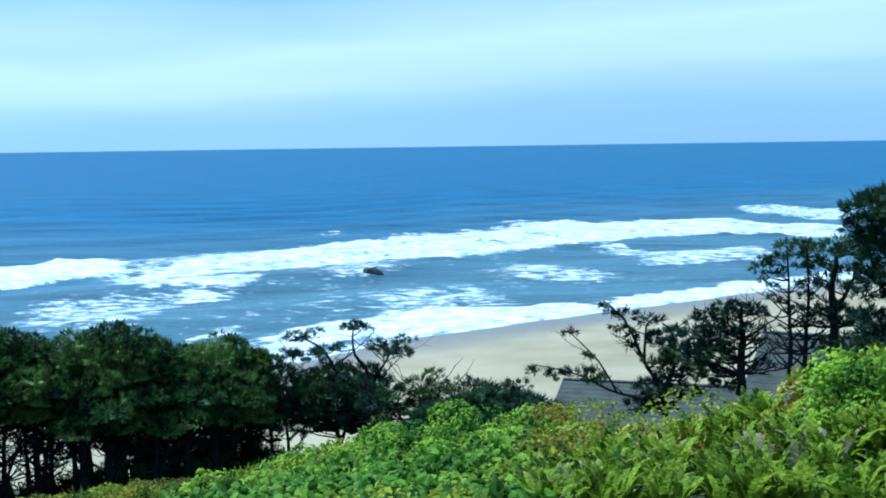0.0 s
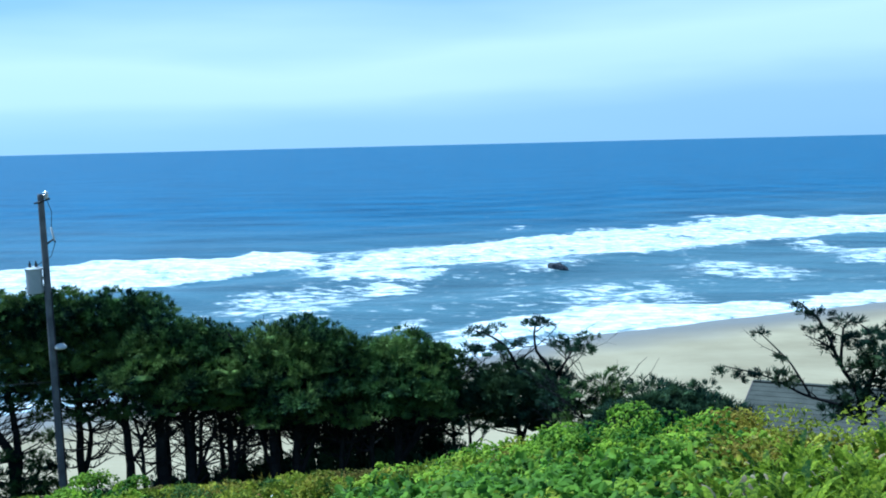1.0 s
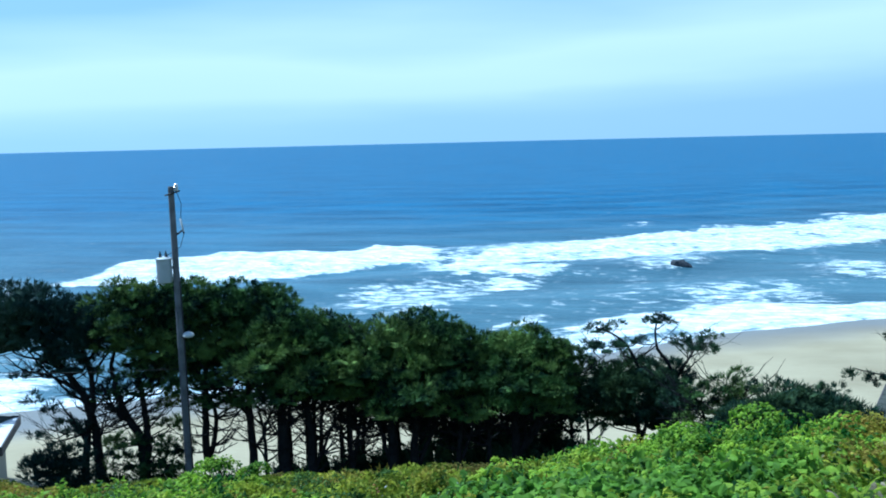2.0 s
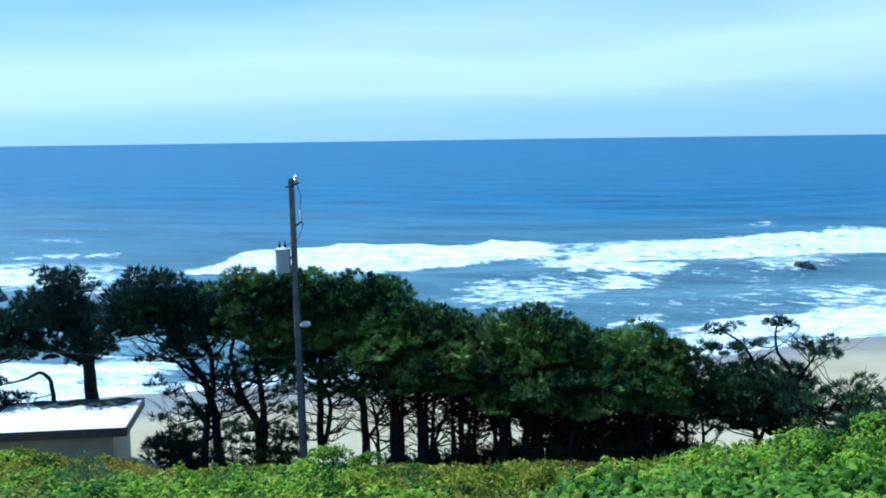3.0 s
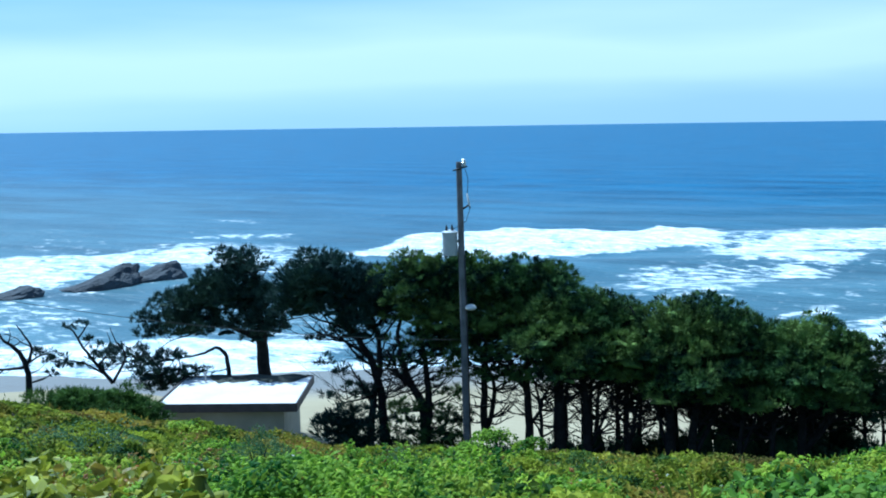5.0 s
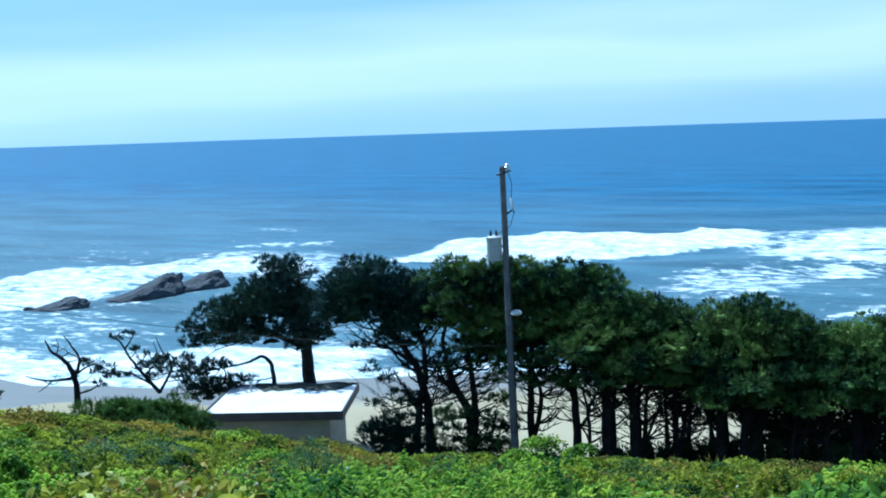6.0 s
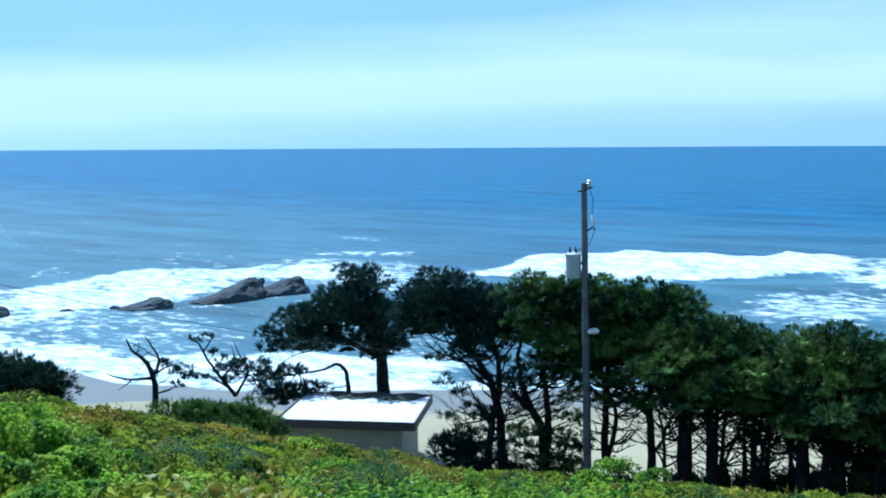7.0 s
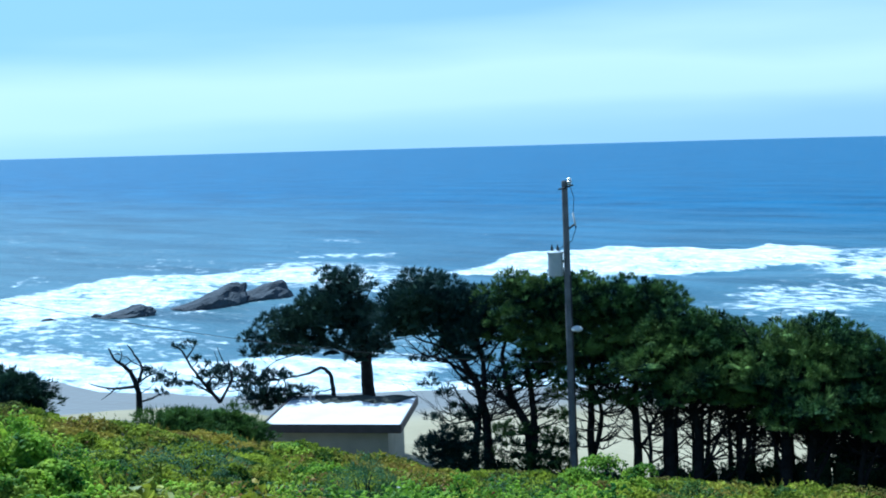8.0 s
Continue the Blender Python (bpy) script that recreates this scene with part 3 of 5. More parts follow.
def tufts(pads, rs, per=26, blades_each=11, length=0.2, width=0.05, flat=0.42, lift=0.5, spread=0.55):
    """Foliage pads (x, y, z, radius): flattened shelves, each set with small bursts of needles on its upper side."""
    C, W, L, B = [], [], [], []
    for x, y, z, r in pads:
        m = max(5, int(per * (r / 0.5) ** 1.7 * rs.uniform(0.85, 1.15)))
        d = unit(rs.normal(size=(m, 3)))
        d[:, 2] = np.where(rs.random(m) < 0.8, np.abs(d[:, 2]), -0.5 * np.abs(d[:, 2]))
        a, b, c = rs.uniform(0, 6.3, 3)
        lump = 1 + 0.3 * np.sin(4 * d[:, :1] + a) * np.sin(4 * d[:, 1:2] + b)
        tilt = rs.normal(size=2) * 0.14
        p = d * lump * r * np.array([1.25, 1.0, flat]) * (0.72 + 0.36 * rs.random((m, 1)))
        p[:, 2] += p[:, 0] * tilt[0] + p[:, 1] * tilt[1] - 0.16 * (p[:, 0] ** 2 + p[:, 1] ** 2) / r
        p = np.repeat(p + np.array([x, y, z]), blades_each, axis=0)
        way = np.repeat(unit(d * np.array([1, 1, 0.6]) + np.array([0.1, 0, lift])), blades_each, axis=0)
        n = m * blades_each
        C.append(p + rs.normal(size=(n, 3)) * 0.03)
        W.append(unit(way + rs.normal(size=(n, 3)) * spread))
        k = np.repeat(rs.uniform(0.65, 1.3, m), blades_each) * min(1.0, 0.6 + r * 0.8)
        L.append(length * k * rs.uniform(0.7, 1.2, n))
        B.append(width * rs.uniform(0.7, 1.3, n))
    return blades(np.concatenate(C), np.concatenate(W), np.concatenate(L), np.concatenate(B), rs, level=1.2)


def grown(name, label, az, d, stems, lobes, shelves, seed, leaf="needle", group="", bare=10, per=34, dense=1.0):
    """One tree. stems: (radius, points as degrees left and degrees down, foot first); lobes: domed masses of foliage
    (degrees left, top and underside in degrees down, half width in metres); shelves: single pads (degrees left, degrees down, radius)."""
    rng, rs = random.Random(seed), np.random.RandomState(seed)
    x0, y0 = spot(az, d)
    foot = float(land_z(x0, y0)) - 0.15
    ob = thing(name, (x0, y0, foot), label, "bush" if "bush" in name else "tree", group, az)

    def local(a, e):
        return -(a - az) * math.pi / 180 * d, eye_z(e, d) - foot

    V, F, lines = [], [], []
    for k, (r0, *pts) in enumerate(stems):
        line = []
        sway = rng.uniform(-0.35, 0.35) if k else 0.0
        ground_stem = local(*pts[0])[1] < 1.6
        for i, (a, e) in enumerate(pts):
            x, z = local(a, e)
            y = sway * (1.0 if ground_stem else 0.0) + 0.12 * math.sin(1.9 * i + seed + k) * (i > 0)
            line.append(Vector((x, y, z)))
        if ground_stem:
            line[0].z = min(line[0].z, 0.0)
        elif lines:
            near = min((p for q, _ in lines for p in q), key=lambda p: (p - line[0]).length)
            if (near - line[0]).length < 0.9:
                line[0] = near.copy()
        fine = []
        for i in range(len(line) - 1):
            p0, p1, p2, p3 = line[max(i - 1, 0)], line[i], line[i + 1], line[min(i + 2, len(line) - 1)]
            for s in (0.0, 0.25, 0.5, 0.75):
                fine.append(0.5 * ((2 * p1) + (p2 - p0) * s + (2 * p0 - 5 * p1 + 4 * p2 - p3) * s * s + (3 * p1 - p0 - 3 * p2 + p3) * s ** 3)
                            + Vector((rng.uniform(-1, 1), rng.uniform(-1, 1), 0)) * r0 * 0.22)
        fine.append(line[-1])
        n = len(fine)
        radii = [r0 * (1 - 0.8 * (i / (n - 1)) ** 0.9) * (1 + (0.5 * max(0, 1 - i / 2.5) if ground_stem else 0)) for i in range(n)]
        tube(V, F, fine, radii, 8 if r0 > 0.1 else 6)
        lines.append((fine, radii))

    pads = []
    for a, e1, e0, half in lobes:
        cx, top = local(a, e1)
        low = local(a, e0)[1]
        tall = max(top - low, 0.3)
        count = int(9 * dense * half * max(tall, 1.0) / 1.2) + 4
        for i in range(count):
            u = (i + rng.random()) / count
            wide = math.sqrt(max(0.06, 1 - max(0.0, (u - 0.4) / 0.62) ** 3)) * (0.72 + 0.28 * min(1, u / 0.3))
            q = i * 2.399 + rng.uniform(-0.5, 0.5)
            if math.sin(q) > 0.3 and rng.random() < 0.45:
                q = -q
            rr = wide * math.sqrt(rng.uniform(0.25, 1.05))
            r = rng.uniform(0.34, 0.78) * (0.75 if u > 0.85 else 1.0)
            pads.append((cx + math.cos(q) * rr * (half - 0.2), math.sin(q) * rr * half * 0.95, low + tall * u - 0.34 * r - (0.26 if leaf == "pine" else 0.1) + rng.uniform(-0.45, 0.15) * (u < 0.2), r))
    for i, (a, e, r) in enumerate(shelves):
        x, z = local(a, e)
        y = -rng.uniform(0.95, 1.3) * max(q[3] for q in lobes) - 0.15 if lobes and r > 0.35 else rng.uniform(-0.3, 0.15)
        r *= 1.15 if lobes and r > 0.35 else 1.0
        pads.append((x, y, z - 0.1 * r, r))
        for _ in range(2 if r > 0.3 else 1):
            q = rng.uniform(0, 6.3)
            pads.append((x + math.cos(q) * r * 1.0, y + math.sin(q) * r, z - rng.uniform(0.05, 0.4) * r, r * rng.uniform(0.4, 0.65)))

    for x, y, z, r in pads:
        tip = Vector((x, y, z - 0.1 * r))
        best = None
        for fine, radii in lines:
            for p, w in zip(fine[2:], radii[2:]):
                reach = math.hypot(p.x - x, p.y - y)
                cost = (p - tip).length + 1.6 * max(0.0, p.z - (tip.z - 0.35 * reach))
                if best is None or cost < best[0]:
                    best = (cost, p, w)
        _, p, w = best
        if (tip - p).length < 0.12:
            continue
        w = min(w * 0.6, 0.018 + 0.03 * r + 0.008 * (tip - p).length)
        pts = bent(p, tip, rng.uniform(-0.16, 0.05) * (tip - p).length, rng, 5, 0.05)
        tube(V, F, pts, [w * (1 - 0.7 * k / 5) for k in range(6)], 5)
        for k in (2, 3, 4):
            q = pts[k] + Vector((rng.uniform(-1, 1), rng.uniform(-1, 1), rng.uniform(-0.1, 0.6))) * max(r, 0.25) * 0.8
            tube(V, F, bent(pts[k], q, 0.0, rng, 2, 0.1), [w * 0.45, w * 0.3, w * 0.12], 3)
    # forked leaders that rise in a fan from the lower trunks into the crown
    for fine, radii in lines[:] if group == ROW and lobes else []:
        if fine[0].z > 1.0:
            continue
        for _ in range(4):
            i = rng.randrange(3, max(4, int(len(fine) * 0.6)))
            p, s = fine[i], rng.choice((-1, 1))
            rise = rng.uniform(1.2, 2.6)
            q = p + Vector((s * rise * rng.uniform(0.35, 1.0), rng.uniform(-0.5, 0.5) * rise, rise))
            w = min(radii[i] * 0.6, rng.uniform(0.045, 0.085))
            pts = bent(p, q, -0.1 * rise, rng, 6, 0.05)
            tube(V, F, pts, [w * (1 - 0.6 * k / 6) for k in range(7)], 5)
            lines.append((pts, [w * (1 - 0.6 * k / 6) for k in range(7)]))
    # dead lower limbs: sweep out and up, forking into twigs
    tallest = max(p.z for fine, _ in lines for p in fine)
    for _ in range(int(bare * (4.5 if group else 1.8))):
        fine, radii = rng.choice(lines)
        i = rng.randrange(2, max(3, int(len(fine) * (0.85 if group else 0.6))))
        p = fine[i]
        s = rng.choice((-1, 1))
        ln = rng.uniform(0.5, 2.4) * min(1.0, 0.35 + tallest / 9) * (1.0 if group else 0.6)
        q = p + Vector((s * ln * rng.uniform(0.6, 1), rng.uniform(-0.5, 0.5) * ln, ln * rng.uniform(-0.05, 1.0)))
        pts = bent(p, q, rng.uniform(-0.22, 0.05) * ln, rng, 6, 0.05)
        w = min(radii[i] * 0.55, rng.uniform(0.025, 0.06))
        tube(V, F, pts, [w * (1 - 0.8 * k / 6) for k in range(7)], 4)
        for k in (2, 3, 4, 5):
            q2 = pts[k] + Vector((s * rng.uniform(-0.15, 0.6), rng.uniform(-0.3, 0.3), rng.uniform(-0.15, 0.6))) * ln * 0.5
            tube(V, F, bent(pts[k], q2, 0.03, rng, 2, 0.12), [w * 0.5, w * 0.35, w * 0.15], 3)
    mesh_object("trunk", V, F, M["bark"], ob, True)
    pine = leaf == "pine"
    v, f = tufts(pads, rs, per, 13 if pine else 15, 0.27 if pine else 0.24, 0.034 if pine else 0.033, 0.6 if pine else 0.4, 0.75 if pine else 0.18, 0.4 if pine else 0.45)
    f = f.tolist()
    solid = [(x, y, z - 0.34 * r, r * 0.56, r * 0.48, r * 0.14) for x, y, z, r in pads if r > 0.3]
    for a, e1, e0, half in lobes:
        cx, top = local(a, e1)
        low = local(a, e0)[1]
        solid.append((cx, 0.2 * half, 0.5 * low + 0.5 * top, half * 0.55, half * 0.5, (top - low) * 0.24))
    if solid:
        cv, cf = cores(solid, rs, 0.35)
        f += (cf + len(v)).tolist()
        v = np.concatenate([v, cv])
    mesh_object("crown", v, f, M[leaf], ob)
    return ob


# spreading pine and windswept cypresses of the row
grown("pine_tree", "dark umbrella-shaped shore pine with curved leaning trunks", 33.56, 43, [
    (0.22, (33.56, 16.76), (33.8, 14.02), (34.35, 12.27), (35.14, 10.81), (36.06, 9.47), (36.52, 8.16)),
    (0.18, (34.54, 16.72), (34.28, 14.57), (33.85, 12.58), (33.96, 10.84), (34.38, 9.53), (34.64, 8.21)),
    (0.08, (34.23, 12.28), (35.73, 11.22), (37.02, 10.74), (37.87, 9.99)),
    (0.07, (35.14, 10.81), (36.29, 10.33), (37.43, 9.86), (38.26, 8.82)),
    (0.06, (33.97, 11.13), (33.07, 10.29), (32.61, 9.42)),
    (0.06, (33.88, 13.73), (35.22, 14.25), (36.4, 14.48)),
], [
    (36.76, 6.3, 8.82, 1.58),
    (34.61, 7.11, 9.62, 1.32),
    (37.93, 7.25, 8.82, 0.83),
], [(35.81, 14.28, 0.55), (36.41, 14.91, 0.5), (35.25, 15.53, 0.5), (36.74, 14.04, 0.3), (35.53, 14.95, 0.5), (35.99, 15.78, 0.35), (37.01, 15.25, 0.3), (34.93, 14.4, 0.5), (34.65, 15.27, 0.5), (35.41, 15.95, 0.5), (34.47, 13.71, 0.35), (36.58, 15.89, 0.35), (33.19, 16.03, 0.4), (32.87, 15.19, 0.35), (34.43, 12.13, 0.3), (33.1, 11.88, 0.33), (32.83, 13.04, 0.3), (36.63, 12.19, 0.28), (35.77, 12.65, 0.3), (37.18, 11.02, 0.25), (35.2, 13.68, 0.34)], 11, leaf="pine", group=ROW, bare=20)
grown("cypress_tree", "green windswept cypress with two dark curved trunks", 31.4, 42, [
    (0.22, (31.4, 16.82), (31.61, 14.94), (32.18, 13.49), (32.66, 12.32), (32.84, 10.87), (32.46, 9.14)),
    (0.18, (31.34, 16.66), (31.31, 14.66), (31.4, 12.93), (31.61, 11.19), (31.14, 9.75), (30.97, 8.29)),
    (0.06, (32.18, 13.49), (32.84, 13.76), (33.44, 14.03)),
], [
    (31.98, 6.52, 9.52, 1.03),
    (30.21, 6.49, 11.01, 1.03),
], [(31.58, 9.45, 0.5), (30.85, 9.9, 0.5), (32.44, 8.41, 0.4), (32.68, 10, 0.3), (31.6, 10.9, 0.4), (32.55, 14.06, 0.4), (30.33, 15.26, 0.5), (30.19, 16.11, 0.5), (30.77, 14.67, 0.35), (33, 14.47, 0.3), (32.27, 15.21, 0.45), (30.94, 15.81, 0.5), (32.88, 16.04, 0.4), (29.87, 14.69, 0.4), (31.91, 11.76, 0.4), (29.84, 12.38, 0.35), (30.91, 13.81, 0.3), (30.15, 12.81, 0.34), (30.58, 11.79, 0.34), (33.4, 12.3, 0.3), (33.08, 11.16, 0.3), (29.86, 13.83, 0.34)], 12, leaf="needle", group=ROW, bare=16)
grown("cypress_tree", "dark green windswept cypress with layered foliage on the terrace", 28.34, 42.5, [
    (0.18, (28.34, 16.43), (28.37, 14.14), (28.29, 11.82), (27.74, 10.08), (26.83, 8.34)),
    (0.12, (27.64, 16.43), (27.83, 13.85), (28.5, 11.82), (28.78, 10.07)),
], [
    (28.74, 6.74, 10.58, 1.13),
    (26.53, 6.76, 10.71, 1.52),
    (24.82, 7.11, 9.92, 0.91),
], [(27.45, 11.25, 0.6), (28.98, 10.07, 0.5), (23.73, 8.11, 0.35), (24.32, 7.61, 0.3), (25.66, 10.82, 0.5), (28.06, 12.41, 0.4), (29.39, 11.52, 0.45), (26.86, 12.42, 0.4)], 13, leaf="needle", group=ROW, bare=18)
grown("cypress_tree", "dark green windswept cypress with layered foliage on the terrace", 25.93, 41.5, [
    (0.2, (25.93, 17.29), (26.04, 14.73), (26.11, 12.71), (25.96, 11.26), (25.36, 9.51)),
    (0.28, (24.3, 17.34), (24.42, 14.72), (24.53, 12.42), (24.32, 10.68), (23.88, 9.51)),
    (0.1, (25.24, 17.29), (25.38, 15.3), (25.67, 13.58), (26.5, 11.84)),
], [
    (24.17, 8.11, 11.73, 1.48),
    (22.26, 8.57, 11.79, 1.23),
], [(25.36, 10.53, 0.7), (23.52, 11.55, 0.6), (24.77, 12.28, 0.5), (25.96, 11.26, 0.45), (22.69, 11.25, 0.5)], 14, leaf="needle", group=ROW, bare=36)
grown("cypress_tree", "dark green windswept cypress with layered foliage on the terrace", 23.04, 41.5, [
    (0.2, (23.04, 17.16), (22.99, 14.71), (23.28, 12.99), (23.14, 11.25), (22.55, 9.8)),
    (0.1, (20.89, 16.95), (20.91, 14.11), (21.21, 12.39)),
    (0.1, (20.15, 16.93), (20.26, 14.09), (20.03, 12.37)),
    (0.08, (21.94, 16.97), (21.85, 14.7), (21.36, 12.68)),
], [
    (20.93, 9.14, 12.35, 1.19),
], [(20.92, 11.37, 0.85), (19.75, 11.21, 0.6), (22.25, 12.4, 0.5), (20.33, 12.37, 0.5), (21.37, 10.66, 0.5)], 15, leaf="needle", group=ROW, bare=36)
grown("cypress_tree", "broad-domed dark cypress with heavy trunks on the terrace", 18.67, 41, [
    (0.24, (18.67, 17.3), (18.6, 14.62), (18.42, 12.62), (17.71, 10.88), (17.15, 10)),
    (0.2, (17.64, 17.26), (17.38, 14.58), (16.54, 12.28), (15.98, 11.12)),
    (0.1, (19.55, 17.19), (19.43, 14.64), (19.74, 12.65)),
    (0.12, (16.47, 17.21), (16.36, 14.82), (15.96, 12.83)),
], [
    (18.55, 8.94, 12.51, 1.34),
    (16.59, 8.73, 12.31, 1.55),
    (15.07, 9.52, 12.5, 0.79),
], [(17.27, 12.07, 0.8), (18.57, 12.62, 0.5), (15.68, 11.91, 0.5), (19.14, 13.35, 0.5), (16.53, 13.13, 0.6), (17.86, 11.17, 0.5)], 16, leaf="needle", group=ROW, bare=16)
grown("cypress_tree", "rounded green cypress with several slanting stems", 12.18, 41, [
    (0.2, (12.18, 16.96), (12.18, 14.34), (12.28, 12.67), (12.04, 10.97)),
    (0.12, (13.59, 17.05), (13.5, 14.41), (13.4, 12.72)),
    (0.13, (10.92, 16.73), (10.78, 14.8), (10.05, 13.38), (9.54, 12.24)),
    (0.1, (11.34, 16.76), (10.98, 14.54), (10.89, 12.87)),
    (0.13, (15.17, 17.14), (15.06, 14.77), (14.81, 12.78)),
    (0.09, (14.45, 17.1), (14.35, 14.73), (14.1, 13.03)),
], [
    (13.4, 9.95, 12.98, 1.17),
    (11.52, 9.54, 12.72, 1.46),
    (9.86, 10.31, 12.53, 0.75),
], [(10.92, 11.48, 0.6), (12.57, 12.12, 0.6), (13.67, 13.16, 0.6), (10.3, 12.34, 0.5), (11.71, 13.2, 0.55), (9.78, 13.36, 0.4), (14.66, 13.62, 0.4)], 17, leaf="needle", group=ROW, bare=22)
# open cypress at the end of the row, and the trees towards the grey roofs
grown("cypress_tree", "open-topped cypress with sparse upper limbs", 4.03, 41, [
    (0.13, (4.03, 15.98), (3.83, 13.69), (4.09, 11.94), (4.81, 10.75), (4.69, 9.43)),
    (0.11, (4.78, 15.95), (5.03, 13.65), (5.87, 11.59), (6.73, 10.4), (7.9, 9.92)),
    (0.11, (5.68, 15.92), (5.92, 13.62), (6.78, 12.43), (7.95, 11.8)),
    (0.07, (3.87, 12.82), (3.43, 11.96), (2.87, 10.95), (2.41, 10.08)),
    (0.09, (4.33, 15.97), (4.43, 13.96), (5.3, 12.77)),
    (0.1, (5.23, 15.94), (5.28, 14.22), (6.35, 12.74)),
    (0.05, (2.87, 10.95), (3.4, 10.55), (3.91, 10.34)),
], [
    (5.57, 11.31, 13.77, 1.46),
    (7.35, 11.54, 13.99, 0.94),
    (4.23, 11.58, 13.53, 0.79),
], [(4.69, 9.41, 0.34), (2.86, 10.13, 0.42), (2.11, 10.14, 0.3), (3.61, 10.37, 0.26), (7.9, 9.98, 0.32), (6.71, 9.75, 0.28), (7.18, 10.47, 0.36), (8.45, 10.77, 0.32), (5.55, 10.49, 0.22), (4.34, 9.59, 0.2), (6.29, 10.7, 0.3), (8.68, 11.48, 0.3), (3.81, 12.82, 0.4)], 41, leaf="cedar", group=ROW, bare=8)
grown("cypress_tree", "small spreading cypress beside the sand", 1.6, 38, [
    (0.1, (1.6, 15.62), (1.27, 13.76), (0.79, 12.46)),
    (0.08, (2.66, 15.6), (2.48, 14.02), (2.3, 12.86)),
], [
], [(0.49, 12.08, 0.3), (1.25, 12.59, 0.5), (2.61, 12.91, 0.45), (0.05, 12.9, 0.3), (2.02, 13.74, 0.5), (0.81, 13.76, 0.45), (1.43, 14.48, 0.5), (2.94, 14.44, 0.4), (0.22, 14.5, 0.4), (2.05, 15.18, 0.5), (0.95, 13.18, 0.35)], 42, leaf="needle", group=ROW, bare=10)
grown("cypress_tree", "sparse windswept cypress with long low limbs", -11.73, 34, [
    (0.1, (-11.73, 14.24), (-11.43, 12.82), (-10.55, 11.41), (-9.96, 9.97), (-9.38, 9.11), (-8.5, 8.39)),
    (0.055, (-10.55, 11.41), (-10.69, 9.67), (-11.27, 9.08)),
    (0.075, (-11.66, 13.53), (-10.26, 13.29), (-8.8, 12.89), (-7.02, 12.19), (-4.79, 11.77)),
    (0.045, (-9.24, 12.94), (-8.21, 11.45), (-7.03, 10.3), (-6.44, 9.78)),
    (0.09, (-11.72, 13.24), (-12.14, 11.37), (-11.99, 9.94), (-11.47, 9.43)),
    (0.04, (-10.26, 10.69), (-9.53, 10.27), (-8.79, 10.05)),
], [
], [(-5.09, 11.92, 0.22), (-5.98, 12.2, 0.26), (-7.02, 12.11, 0.28), (-8.26, 12.44, 0.26), (-7.47, 11.75, 0.18), (-6.67, 10.01, 0.13), (-7.76, 11.08, 0.16), (-7.97, 11.95, 0.18), (-8.94, 8.97, 0.18), (-9.67, 8.81, 0.24), (-9.38, 9.69, 0.22), (-10.31, 10.03, 0.24), (-10.89, 9.26, 0.3), (-9.97, 10.61, 0.2), (-11.7, 9.94, 0.42), (-12.28, 10.56, 0.45), (-11.19, 11.17, 0.32), (-12.29, 11.71, 0.45), (-11.72, 12.3, 0.42), (-12.77, 11.35, 0.42), (-10.85, 13.18, 0.34), (-12.64, 12.79, 0.4), (-10.9, 12.55, 0.36), (-10.27, 13.6, 0.34), (-11.49, 13.56, 0.4), (-8.65, 8.53, 0.12)], 43, leaf="cedar", bare=8)
grown("cypress_tree", "flat-layered cypress with a straight dark trunk", -15.5, 33, [
    (0.16, (-15.5, 12.96), (-15.55, 10.69), (-15.48, 8.99), (-15.61, 8.27)),
], [
], [(-14.55, 8.61, 0.34), (-15.16, 8.43, 0.3), (-16, 8.61, 0.34), (-13.71, 9.21, 0.42), (-14.34, 9.88, 0.46), (-16.39, 8.74, 0.2), (-13.14, 9.91, 0.38), (-13.72, 10.64, 0.46), (-14.91, 10.6, 0.34), (-16.24, 9.59, 0.24), (-13.3, 11.4, 0.38), (-14.16, 11.94, 0.38), (-14.65, 12.49, 0.3), (-16.41, 10.21, 0.2), (-16.54, 11.28, 0.2), (-13.01, 10.55, 0.36), (-15.12, 9.29, 0.3)], 44, leaf="cedar", bare=14)
grown("cypress_tree", "thin tall half-bare cypress in front of a grey roof", -17.9, 31, [
    (0.085, (-17.9, 12.57), (-17.92, 10.04), (-17.83, 7.79), (-17.68, 5.48)),
], [
], [(-17.63, 5.31, 0.24), (-17.09, 5.97, 0.24), (-16.49, 6.12, 0.18), (-18.12, 5.81, 0.22), (-17.46, 6.73, 0.18), (-16.78, 7.31, 0.18), (-18.42, 7.27, 0.14), (-17.2, 8.01, 0.18), (-16.36, 6.46, 0.14), (-18.22, 8.49, 0.14)], 60, leaf="cedar", bare=14)
grown("cypress_tree", "thin tall half-bare cypress in front of a grey roof", -18.61, 31, [
    (0.085, (-18.61, 12.53), (-18.68, 10.01), (-18.75, 7.77), (-18.65, 5.46)),
], [
], [(-18.52, 5.29, 0.28), (-18.92, 5.51, 0.24), (-19.26, 6.23, 0.24), (-18.27, 6.37, 0.18), (-19.12, 7.25, 0.18), (-18.7, 7.82, 0.14), (-19.24, 8.45, 0.16)], 61, leaf="cedar", bare=14)
